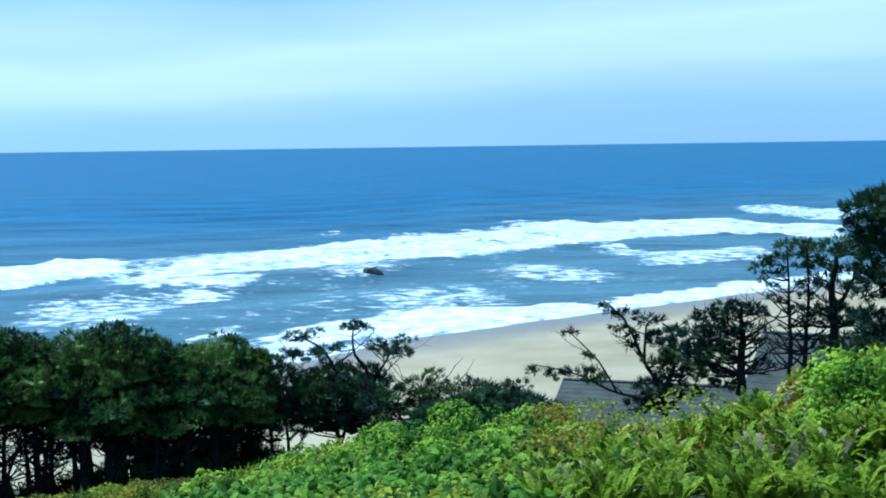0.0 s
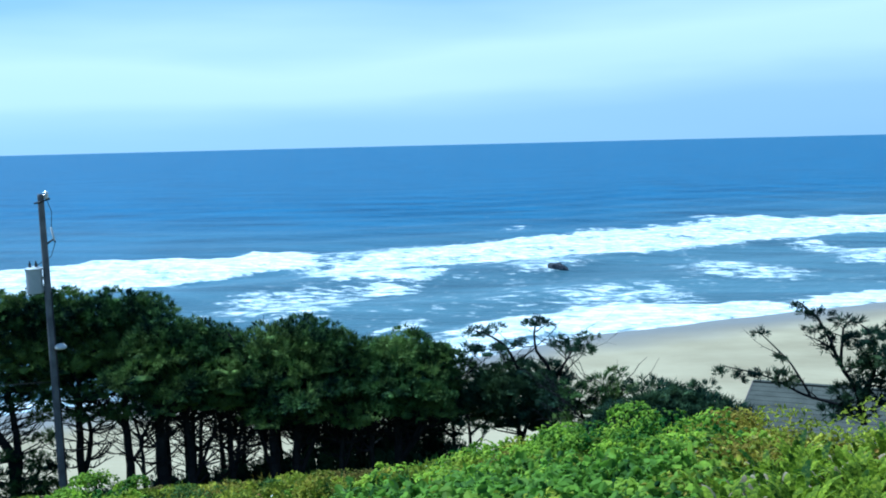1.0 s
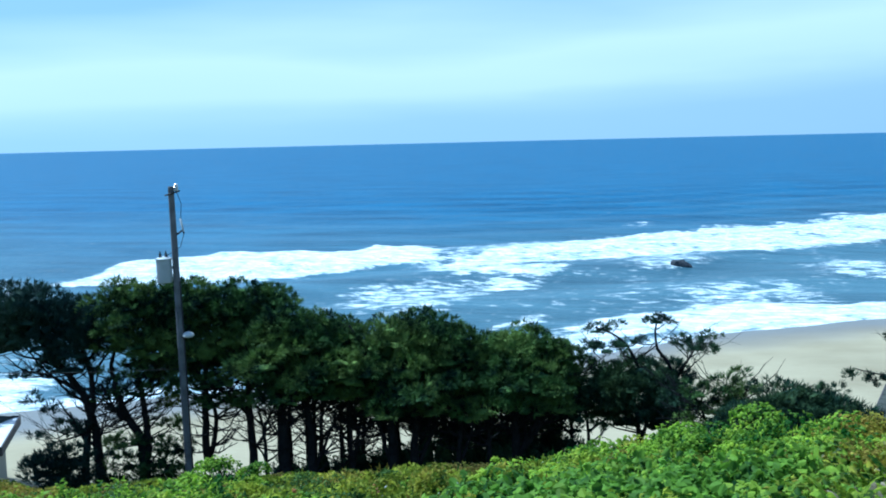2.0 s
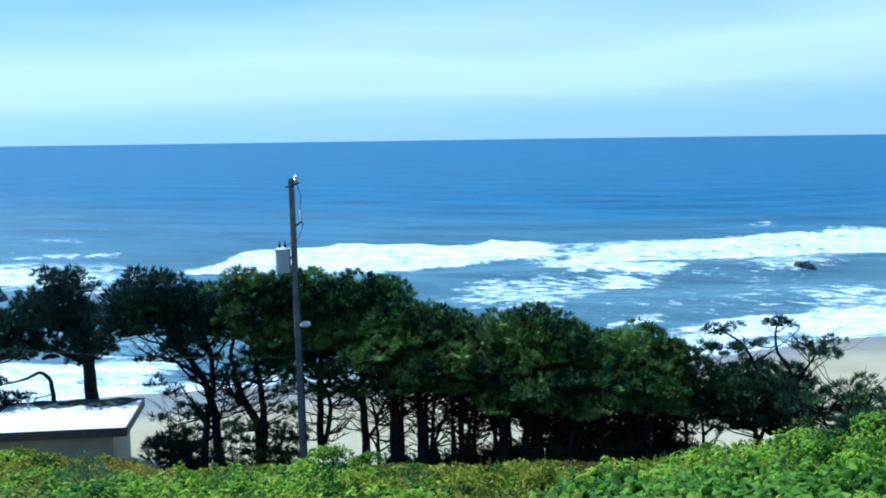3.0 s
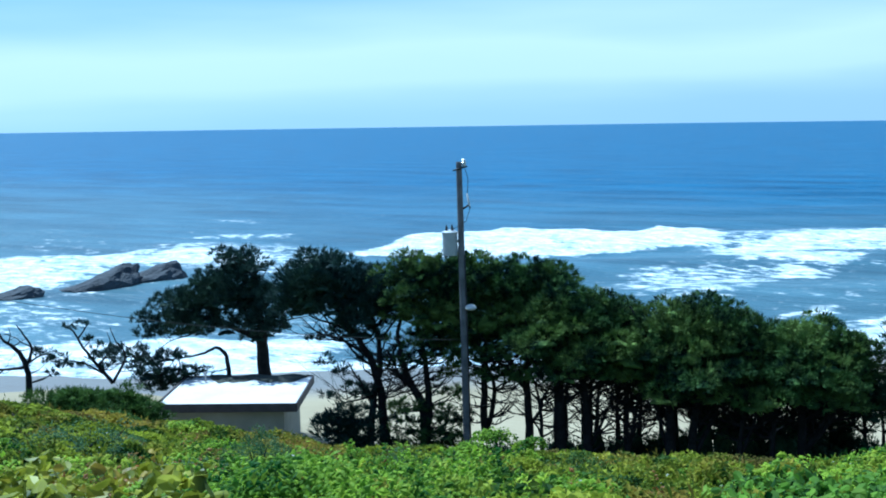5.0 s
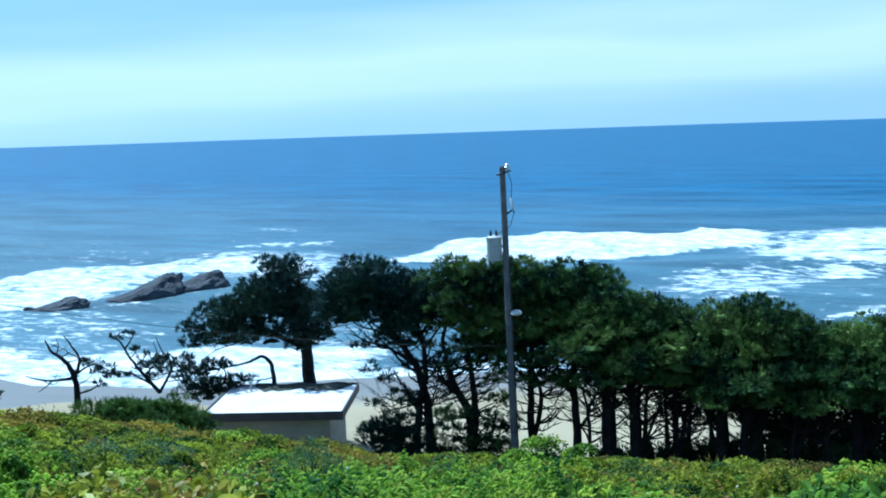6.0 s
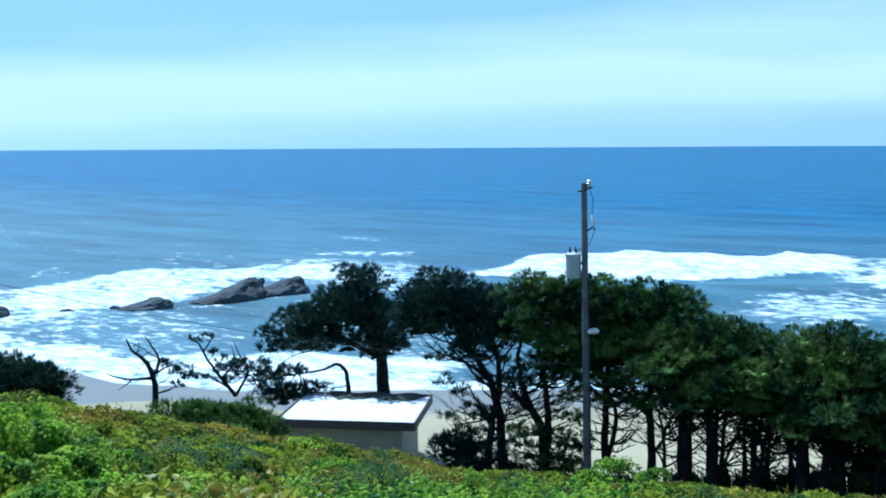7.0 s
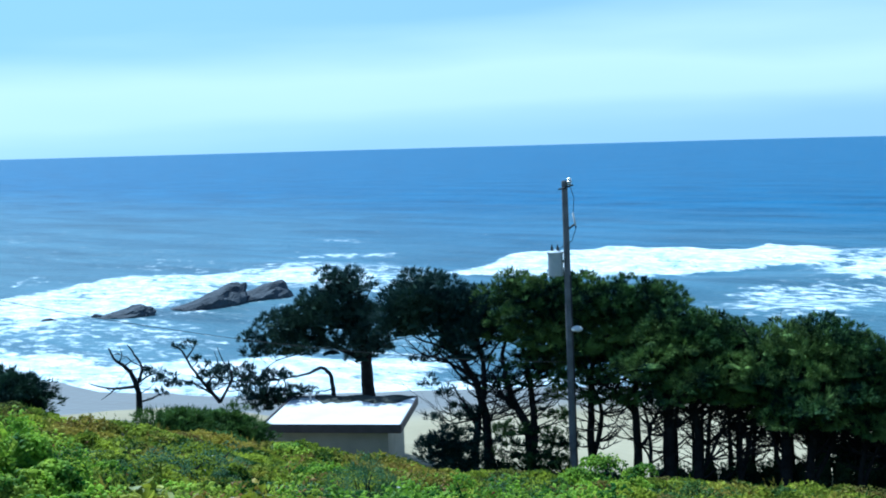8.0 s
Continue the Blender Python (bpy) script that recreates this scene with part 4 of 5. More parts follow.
grown("cypress_tree", "tall open cypress with a thick dark trunk", -20.12, 31, [
    (0.17, (-20.12, 12.44), (-20.02, 9.95), (-19.9, 8.01), (-20, 6.33), (-20.25, 5.21)),
    (0.08, (-20.01, 9.12), (-20.69, 7.42), (-21.05, 6.02)),
    (0.06, (-19.96, 9.68), (-20.59, 9.23), (-21.36, 8.51)),
], [
], [(-20.04, 5.21, 0.34), (-20.78, 5.48, 0.34), (-19.47, 6.06, 0.28), (-19.35, 6.91, 0.24), (-20.54, 6.48, 0.3), (-21.12, 6.63, 0.3), (-19.78, 8.29, 0.3), (-20.58, 8.87, 0.35), (-21.42, 8.56, 0.35), (-19.25, 8.93, 0.24), (-20.21, 10, 0.35), (-19.28, 10.32, 0.2), (-20.93, 10.52, 0.3), (-20.29, 7.3, 0.25)], 62, leaf="cedar", bare=10)
grown("cypress_tree", "large dense dark cypress at the edge of the hill", -24.43, 26, [
    (0.22, (-24.43, 14.03), (-23.99, 7.04), (-23.39, 3.23)),
    (0.08, (-24.08, 8.67), (-22.73, 7.64), (-21.28, 6.58)),
    (0.07, (-24, 7.58), (-22.7, 6.26), (-21.62, 4.35)),
], [
], [(-21.91, 3.3, 0.5), (-21.41, 4.13, 0.45), (-22.2, 4.95, 0.5), (-21.26, 5.52, 0.4), (-23.12, 2.82, 0.7), (-23.29, 4.46, 0.7), (-24.37, 2.54, 0.7), (-21.79, 6.29, 0.35), (-21.96, 7.72, 0.3), (-21.85, 8.83, 0.4), (-22.4, 9.9, 0.6), (-21.89, 10.56, 0.5), (-23.41, 9.3, 0.7), (-24.45, 5.66, 0.7), (-24.75, 7.55, 0.7), (-22.96, 6.53, 0.5), (-25.16, 4.29, 0.7)], 65, leaf="cedar", bare=0)
# tall pine behind the small house, low pines and bare wind-bent trees beside it
grown("pine_tree", "tall dark shore pine with forked trunk behind the small house", 39.83, 52, [
    (0.36, (39.83, 13.22), (39.9, 11.07), (40, 9.63), (40.09, 8.19), (40.57, 7.02)),
    (0.17, (40.02, 11.21), (40.99, 10.51), (42.13, 9.83), (43.33, 9.63), (44.48, 9.43)),
    (0.1, (39.92, 9.93), (41.27, 8.72), (42.39, 7.66)),
    (0.06, (39.81, 10.22), (38.69, 10.03), (37.37, 9.87)),
    (0.05, (42.04, 9.89), (43.37, 10.49), (44.54, 10.85), (45.13, 11.24)),
], [
    (41.04, 6.25, 8.29, 1.06),
    (42.31, 7.01, 9.53, 1.01),
    (40.13, 7.76, 10.2, 0.90),
    (43.9, 7.97, 9.74, 0.80),
], [(45.21, 9.25, 0.5), (45.48, 10, 0.4), (44.67, 8.56, 0.45), (44.73, 9.93, 0.4), (39.48, 9.08, 0.5), (39.22, 10.1, 0.4), (39.99, 6.98, 0.4), (42.92, 10.02, 0.4), (41.61, 10.08, 0.35), (41.76, 6.34, 0.4), (39.45, 8.21, 0.45), (40.46, 6.44, 0.35)], 31, leaf="pine", bare=6, dense=0.8)
grown("pine_tree", "low dark spreading shore pine with an arched bare limb", 41.66, 50, [
    (0.12, (41.66, 12.85), (41.79, 11.79), (42.24, 11.25), (42.89, 11.51), (43.71, 11.69), (44.72, 11.75)),
    (0.1, (45.07, 13.22), (45.17, 12.23), (45.7, 11.35)),
    (0.08, (44.64, 13.25), (44.16, 12.29), (44.27, 11.43)),
], [
], [(46.28, 11.45, 0.5), (45.74, 12.19, 0.6), (44.79, 11.54, 0.45), (44.22, 11.49, 0.28), (45.18, 12.57, 0.6), (46.45, 12.15, 0.3), (44.32, 12.56, 0.5), (45.98, 11.1, 0.28), (43.67, 12.32, 0.4), (42.81, 12.42, 0.3), (45.58, 11.69, 0.4), (45.06, 12.94, 0.5)], 32, leaf="pine", bare=4)
grown("bare_tree", "contorted dark windswept tree with few needles", 47.46, 46, [
    (0.1, (47.46, 12.68), (48.13, 11.8), (48.78, 10.85), (49.24, 10.04), (49.7, 9.73)),
    (0.065, (47.12, 12.71), (46.78, 11.41), (47.2, 10.68), (47.47, 9.96)),
    (0.06, (47.78, 12.19), (48.82, 11.58), (49.92, 11.39)),
    (0.05, (48.1, 11.74), (47.5, 11), (47.62, 10.15)),
    (0.04, (49.04, 10.42), (48.59, 9.8), (48.77, 9.51)),
], [
], [(49.42, 9.77, 0.16), (48.83, 9.62, 0.14), (48.48, 10.48, 0.18), (47.8, 10.81, 0.3), (47.4, 11.29, 0.32), (48.24, 11.23, 0.26), (46.93, 11.04, 0.2), (49.93, 11.5, 0.16), (49.1, 11.67, 0.18), (47.56, 11.78, 0.25)], 33, leaf="pine", bare=9)
grown("bare_tree", "dead leafless tree with forked grey branches", 51.46, 44, [
    (0.14, (51.46, 12.99), (51.49, 11.53), (51.91, 10.67), (52.43, 10.29), (52.74, 9.61)),
    (0.075, (51.5, 11.64), (51.2, 10.67), (51.64, 9.86), (51.84, 9.51)),
    (0.07, (51.55, 11.69), (52.53, 11.61), (53.3, 11.46), (53.77, 11.22)),
    (0.035, (52.53, 11.61), (52.89, 11.91), (53.23, 12.09)),
    (0.05, (51.42, 11.26), (50.59, 11.05), (49.58, 11.46)),
    (0.03, (52.27, 10.42), (52.14, 9.99), (52.22, 9.54)),
], [
], [(50.67, 10.99, 0.22), (49.99, 11.24, 0.28), (49.59, 11.55, 0.22), (50.3, 11.91, 0.16), (50.93, 10.8, 0.16), (50.33, 11.35, 0.2)], 34, leaf="pine", bare=5)

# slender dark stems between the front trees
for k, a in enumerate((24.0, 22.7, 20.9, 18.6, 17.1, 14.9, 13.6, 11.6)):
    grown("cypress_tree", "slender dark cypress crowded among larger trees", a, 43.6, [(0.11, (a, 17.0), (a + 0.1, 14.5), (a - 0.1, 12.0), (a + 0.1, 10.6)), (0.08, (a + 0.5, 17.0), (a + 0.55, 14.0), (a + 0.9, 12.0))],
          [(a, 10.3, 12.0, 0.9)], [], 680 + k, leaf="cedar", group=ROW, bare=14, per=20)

# darker trees further back, added to darken the row's gaps; foliage nearly down to the ground
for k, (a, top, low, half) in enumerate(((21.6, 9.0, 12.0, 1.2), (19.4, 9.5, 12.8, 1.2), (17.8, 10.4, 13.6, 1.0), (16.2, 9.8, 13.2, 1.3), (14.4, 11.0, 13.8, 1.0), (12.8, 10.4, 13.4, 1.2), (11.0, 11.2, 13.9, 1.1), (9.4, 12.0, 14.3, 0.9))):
    grown("cypress_tree", "dark cypress behind the front row, added to darken its gaps", a, 45.5, [
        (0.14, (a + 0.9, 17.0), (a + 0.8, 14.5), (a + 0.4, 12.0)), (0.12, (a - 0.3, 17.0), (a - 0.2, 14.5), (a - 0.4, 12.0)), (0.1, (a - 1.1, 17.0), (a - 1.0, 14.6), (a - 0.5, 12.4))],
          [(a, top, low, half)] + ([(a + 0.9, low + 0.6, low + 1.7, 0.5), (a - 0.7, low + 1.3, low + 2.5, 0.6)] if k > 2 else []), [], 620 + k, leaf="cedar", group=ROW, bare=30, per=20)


for a, d, half, top, low, seed, leaf in ((-2.5, 34, 1.6, 12.3, 14.4, 76, "cedar"), (-4.5, 33, 0.8, 13.0, 14.8, 77, "cedar"), (0.2, 34, 0.7, 13.4, 14.8, 78, "cedar"),
                                         (59.0, 40, 2.4, 9.7, 12.0, 75, "cedar"), (47.4, 40, 1.1, 12.75, 14.2, 73, "shrub"), (49.6, 39, 1.1, 12.6, 13.8, 74, "shrub")):
    grown("evergreen_bush", "dense dark green bushy evergreen below the brow", a, d, [(0.1, (a, low + 1.5), (a, low), (a + 0.2, top + 1)), (0.07, (a + 0.5, low + 1.5), (a + 1, low), (a + 1.2, top + 1.2)), (0.07, (a - 0.5, low + 1.5), (a - 1, low), (a - 1.2, top + 1.2))],
          [(a, top, low, half), (a + 0.8, top + 0.6, low + 0.8, half * 0.6), (a - 0.8, top + 0.5, low + 0.8, half * 0.6)], [], seed, leaf=leaf, group="evergreen bushes", bare=0)


# ---- shrubs ----
def shrub(name, label, az, d, half, tall, leaf, seed, n=900, size=0.09, deep=0.7, lift=0.0, group="shrubs on the slope", needle=False, top=None):
    """A lumpy bush: stems at the foot, leaves over a mound of several lobes."""
    rng, rs = random.Random(seed), np.random.RandomState(seed)
    x0, y0 = spot(az, d)
    foot = float(land_z(x0, y0)) - 0.05 + lift
    tall = (eye_z(top, d) - foot) / 1.1 if top else tall
    ob = thing(name, (x0, y0, foot), label, "bush", group, az)
    V, F, C, N, solid = [], [], [], [], []
    lobes = [(rng.uniform(-0.9, 0.9) * half, rng.uniform(-0.9, 0.9) * half * deep, rng.uniform(0.22, 0.8) * tall, rng.uniform(0.2, 0.42)) for _ in range(13)] + [(0, 0, 0.7 * tall, 0.45)]
    lobes += [(math.cos(q) * half * 0.75, math.sin(q) * half * 0.75 * deep, rng.uniform(0.08, 0.22) * tall, rng.uniform(0.2, 0.34)) for q in (0.3, 1.9, 3.2, 3.9, 4.5, 5.1, 5.8)]
    lobes += [(math.cos(q) * half * 0.6, math.sin(q) * half * 0.8 * deep, rng.uniform(0.3, 0.5) * tall, rng.uniform(0.26, 0.36)) for q in (3.6, 4.2, 4.7, 5.2, 5.8)]
    for lx, ly, lz, k in lobes:
        lz *= max(0.4, 1 - 0.5 * (lx / half) ** 2)
        tube(V, F, bent((lx * 0.25, ly * 0.25, 0), (lx, ly, lz), 0, rng, 3, 0.08), [0.03, 0.024, 0.018, 0.008], 4)
        solid.append((lx, ly, lz - 0.05 * tall, half * k * 0.6, half * k * 0.6 * deep, tall * k * 0.55))
        m = n // 23
        dr = unit(rs.normal(size=(m, 3)))
        dr[:, 2] = np.abs(dr[:, 2]) * 1.1 - 0.35
        r = (0.55 + 0.5 * rs.random((m, 1)) ** 0.5) * np.array([half * k * 1.1, half * k * 1.1 * deep, tall * k * 0.95])
        C.append(dr * r + np.array([lx, ly, lz]))
        N.append(unit(dr + np.array([0, 0, 0.5]) + rs.normal(size=(m, 3)) * 0.5))
    C, N = np.concatenate(C), np.concatenate(N)
    C[:, 2] = np.maximum(C[:, 2], 0.03)
    mesh_object("stem", V, F, M["bark"], ob)
    if needle:
        v, f = blades(C, N, size * 3 * rs.uniform(0.7, 1.3, len(C)), size * 0.7 * rs.uniform(0.7, 1.3, len(C)), rs)
    else:
        v, f = flat_leaves(C, N, size * rs.uniform(0.6, 1.35, len(C)), rs)
    f = f.tolist()
    if leaf == "cedar":
        cv, cf = cores(solid, rs, 0.35)
        f += (cf + len(v)).tolist()
        v = np.concatenate([v, cv])
    mesh_object("foliage", v, f, M[leaf], ob)
    return ob


shrub("shrub", "rounded bright green leafy bush at the foot of the utility pole", 27.7, 30, 1.35, 1.25, "broad", 71, 6000, 0.09, top=15.6)
shrub("shrub", "grey-green willowy bush on the slope before the house", 40.1, 17.5, 0.6, 0.9, "willow", 72, 4200, 0.022, needle=True, top=15.0)
shrub("shrub", "small dark shrub by the grey roof", -7.7, 30, 0.55, 2.6, "shrub", 78, 900, 0.09, top=13.5)
shrub("shrub", "leafy bright green bush on the near slope", -2.4, 16.5, 1.3, 0.95, "broad", 79, 5200, 0.075, top=13.7)
shrub("shrub", "leafy bright green bush on the near slope", 1.4, 17.5, 1.2, 0.8, "broad", 80, 4500, 0.075, top=14.4)
shrub("shrub", "leafy bright green bush on the near slope", -22.4, 11.5, 0.8, 0.9, "broad", 81, 3600, 0.07, top=10.2)
shrub("shrub", "leafy bright green bush on the near slope", 59.6, 15, 1.5, 1.3, "broad", 82, 15000, 0.095, top=10.8)
shrub("shrub", "leafy bright green bush on the near slope", 57.0, 17.5, 1.0, 0.9, "broad", 83, 4500, 0.075, top=11.4)
shrub("shrub", "leafy lime green bush on the near slope", 56.0, 12.5, 0.8, 0.75, "broad", 84, 5200, 0.085)
shrub("shrub", "yellowish leathery-leaved bush on the near slope", 53.6, 9.6, 0.5, 0.5, "salal", 85, 1500, 0.1)
shrub("shrub", "yellowish leathery-leaved bush on the near slope", 50.8, 10.4, 0.55, 0.5, "salal", 86, 1500, 0.1)
rng = random.Random(77)
for k in range(46):
    a, d = rng.uniform(16, 58), math.sqrt(rng.uniform(80, 640))
    leaf, words, leaf_size = rng.choice((("broad", "lime green", 0.08), ("broad", "lime green", 0.07), ("scrub", "olive green", 0.07), ("willow", "grey-green", 0.05), ("shrub", "dark green", 0.07)))
    half = rng.uniform(0.3, 0.55) * (1 + d / 30)
    shrub("shrub", "low %s rounded shrub in the coastal scrub" % words, a, d, half, half * rng.uniform(0.6, 0.95), leaf, 500 + k, 1500, leaf_size)
# dark-coloured shrubs added to deepen the shade at the feet of the row
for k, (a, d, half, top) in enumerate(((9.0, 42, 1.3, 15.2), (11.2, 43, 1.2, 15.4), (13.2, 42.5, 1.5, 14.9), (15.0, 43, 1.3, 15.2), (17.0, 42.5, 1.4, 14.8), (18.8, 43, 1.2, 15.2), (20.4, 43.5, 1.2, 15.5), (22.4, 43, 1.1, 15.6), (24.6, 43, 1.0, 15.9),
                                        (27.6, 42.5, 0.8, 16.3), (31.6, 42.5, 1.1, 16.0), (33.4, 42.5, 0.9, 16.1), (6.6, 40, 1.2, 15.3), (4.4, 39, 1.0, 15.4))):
    shrub("shrub", "low dark undergrowth added to deepen the shade beneath the trees", a, d, half, 2.0, "cedar", 90 + k, 3000, 0.06, group="undergrowth", needle=True, top=top + 0.1)



# ---- utility pole ----
def lathe(bm, profile, sides=20, at=(0, 0, 0)):
    """Surface of revolution from (radius, height) pairs."""
    rings = []
    for r, z in profile:
        rings.append([bm.verts.new((at[0] + r * math.cos(2 * math.pi * k / sides), at[1] + r * math.sin(2 * math.pi * k / sides), at[2] + z)) for k in range(sides)])
    for a, b in zip(rings, rings[1:]):
        for k in range(sides):
            bm.faces.new((a[k], a[(k + 1) % sides], b[(k + 1) % sides], b[k]))
    bm.faces.new(rings[0][::-1])
    bm.faces.new(rings[-1])
    bm.normal_update()
    return bm


def block(sx, sy, sz, at=(0, 0, 0), bevel=0.01):
    bm = bmesh.new()
    bmesh.ops.create_cube(bm, size=1)
    bmesh.ops.scale(bm, vec=(sx, sy, sz), verts=bm.verts)
    if bevel:
        bmesh.ops.bevel(bm, geom=bm.edges[:], offset=bevel, segments=1, affect="EDGES")
    bmesh.ops.translate(bm, vec=at, verts=bm.verts)
    return bm


def rod(name, pts, r, mat, parent, sides=6):
    V, F = [], []
    tube(V, F, pts, [r] * len(pts), sides)
    return mesh_object(name, V, F, M[mat], parent, True)


POLE_AZ, POLE_D = 29.22, 40.0
px0, py0 = spot(POLE_AZ, POLE_D)
pz0 = float(land_z(px0, py0)) - 0.3
pole = thing("utility_pole", (px0, py0, pz0), "weathered grey wooden utility pole with a transformer and lamp", "pole", "", POLE_AZ)
pole.matrix_basis = pose(px0, py0, pz0, 0, -1.0, POLE_AZ)     # leans a little
tall = eye_z(2.1, POLE_D) - pz0
shaft = part("shaft", lathe(bmesh.new(), [(0.15, 0), (0.14, tall * 0.3), (0.125, tall * 0.6), (0.105, tall - 0.05), (0.085, tall)], 18), M["pole_wood"], pole)


def on_pole(el):
    return eye_z(el, POLE_D) - pz0


can = part("transformer", lathe(bmesh.new(), [(0.24, 0), (0.275, 0.03), (0.275, 0.80), (0.295, 0.82), (0.295, 0.87), (0.2, 0.92), (0.05, 0.95)], 22, (-0.41, 0.08, on_pole(6.95))), M["can"], pole, "pale grey steel transformer can")
for dx in (-0.10, 0.10):
    part("bushing", lathe(bmesh.new(), [(0.035, 0), (0.06, 0.04), (0.035, 0.08), (0.055, 0.12), (0.03, 0.16), (0.015, 0.24)], 10, (-0.42 + dx, 0, on_pole(6.95) + 0.9)), M["black"], can)
part("hanger", block(0.2, 0.08, 0.10, (-0.17, 0, on_pole(6.2))), M["steel"], pole)
part("hanger", block(0.2, 0.08, 0.10, (-0.17, 0, on_pole(6.75))), M["steel"], pole)
rod("bracket", [(-0.22, 0, on_pole(2.55)), (0.0, -0.14, on_pole(2.47)), (0.3, 0, on_pole(2.35))], 0.03, "black", pole)
part("insulator", lathe(bmesh.new(), [(0.05, 0), (0.10, 0.05), (0.06, 0.09), (0.11, 0.14), (0.06, 0.18), (0.08, 0.23), (0.03, 0.27)], 14, (0.17, -0.02, on_pole(2.35))), M["porcelain"], pole, "white porcelain insulator")
rod("cutout_arm", [(0.10, 0, on_pole(4.55)), (0.3, 0, on_pole(4.35)), (0.36, 0, on_pole(4.5))], 0.035, "black", pole)
rod("fuse_tube", [(0.34, 0, on_pole(4.42)), (0.26, 0, on_pole(3.75))], 0.035, "porcelain", pole)
rod("jumper_wire", [(0.17, 0, on_pole(2.3)), (0.32, 0.05, on_pole(3.0)), (0.27, 0, on_pole(3.75))], 0.012, "black", pole, 4)
rod("jumper_wire", [(0.36, 0, on_pole(4.5)), (0.2, 0.18, on_pole(5.2)), (-0.3, 0.08, on_pole(5.6))], 0.012, "black", pole, 4)
rod("lamp_arm", [(0.12, 0, on_pole(9.75)), (0.3, -0.05, on_pole(9.6)), (0.36, -0.1, on_pole(9.6))], 0.03, "steel", pole)
part("lamp_head", lathe(bmesh.new(), [(0.02, -0.06), (0.15, -0.05), (0.21, 0.0), (0.20, 0.06), (0.14, 0.12), (0.05, 0.15)], 18, (0.27, -0.18, on_pole(9.65))), M["porcelain"], pole, "white dome lamp head")
rod("conduit", [(0.13, -0.1, 0), (0.125, -0.09, tall * 0.45), (0.11, -0.08, on_pole(6.9))], 0.025, "black", pole)


def wire(a, b, sag, r=0.012):
    pts = [Vector(a).lerp(Vector(b), t / 24) - Vector((0, 0, 4 * sag * (t / 24) * (1 - t / 24))) for t in range(25)]
    V, F = [], []
    tube(V, F, pts, [r] * 25, 4)
    return tagged(mesh_object("overhead_wire", V, F, M["black"]), "thin dark overhead cable strung from the utility pole", "wire", "overhead wires")


pm = pole.matrix_basis
far_pole = (*spot(72, 34), eye_z(2.0, 34))
wire(pm @ Vector((-0.1, 0, on_pole(11.3))), far_pole, 0.9, 0.009)

# ---- small flat-roofed house ----
HX, HY, HTURN, ROOF_Z = -32.4, 31.9, 29.0, 12.76
hz = float(land_z(-31.0, 36.0)) - 0.6
house = thing("house", (HX, HY, hz), "small pale house with a bright white flat roof", "house", "", HTURN)
HW, HD = 5.75, 5.0
rz = ROOF_Z - hz


def house_part(name, sx, sy, sz, at, mat, bevel=0.015, label="", parent=None):
    return part(name, block(sx, sy, sz, at, bevel), M[mat], parent or house, label)


for nm, sx, sy, at in (("wall", HW - 1.0, 0.15, (HW / 2 - 0.1, 0.55, 0)), ("wall", HW - 1.0, 0.15, (HW / 2 - 0.1, HD - 0.45, 0)),
                       ("wall", 0.15, HD - 1.15, (0.48, HD / 2 + 0.05, 0)), ("wall", 0.15, HD - 1.15, (HW - 0.68, HD / 2 + 0.05, 0))):
    house_part(nm, sx, sy, rz - 0.32, (at[0], at[1], (rz - 0.32) / 2), "wall")
roof = house_part("roof", HW - 0.12, HD - 0.12, 0.22, (HW / 2, HD / 2, rz - 0.17), "roof_white", 0.02, "sunlit white coated flat roof")
house_part("fascia", HW, 0.05, 0.36, (HW / 2, -0.0, rz - 0.19), "fascia", 0.008)
house_part("fascia", HW, 0.05, 0.36, (HW / 2, HD, rz - 0.19), "fascia", 0.008)
house_part("fascia", 0.05, HD - 0.06, 0.36, (0.0, HD / 2, rz - 0.19), "fascia", 0.008)
house_part("fascia", 0.05, HD - 0.06, 0.36, (HW, HD / 2, rz - 0.19), "fascia", 0.008)
part("vent_pipe", lathe(bmesh.new(), [(0.05, 0), (0.05, 0.4), (0.07, 0.41), (0.07, 0.46), (0.02, 0.47)], 12, (1.1, HD - 1.0, rz - 0.07)), M["steel"], house)


def roof_strip():
    """Low dark strip with a ragged front edge along the back edge of the flat roof."""
    bm = bmesh.new()
    nx, ny, rows = 46, 8, []
    for i in range(nx + 1):
        u = i / nx
        deep = 1.0 + 0.22 * math.sin(9 * u + 0.5) + 0.14 * math.sin(23 * u) + 0.08 * math.sin(51 * u)
        deep *= min(1, 6 * u + 0.1, 5 * (1 - u) + 0.15)
        rows.append([bm.verts.new((1.1 + u * (HW - 1.3), HD - 0.1 - deep * j / ny, 0.004 + 0.13 * math.sin(math.pi * (1 - j / ny) * 0.5) * (0.7 + 0.3 * math.sin(17 * u + j)))) for j in range(ny + 1)])
    for p, q in zip(rows, rows[1:]):
        for j in range(ny):
            bm.faces.new((p[j], q[j], q[j + 1], p[j + 1]))
    bmesh.ops.recalc_face_normals(bm, faces=bm.faces[:])
    ob = part("dark_roof_strip", bm, M["shingle"], None)
    ob.matrix_basis = house.matrix_basis @ Matrix.Translation((0, 0, rz - 0.055))
    ob.data.polygons.foreach_set("use_smooth", [True] * len(ob.data.polygons))
    return tagged(ob, "dark low strip with a ragged edge on the white roof", "debris")


roof_strip()


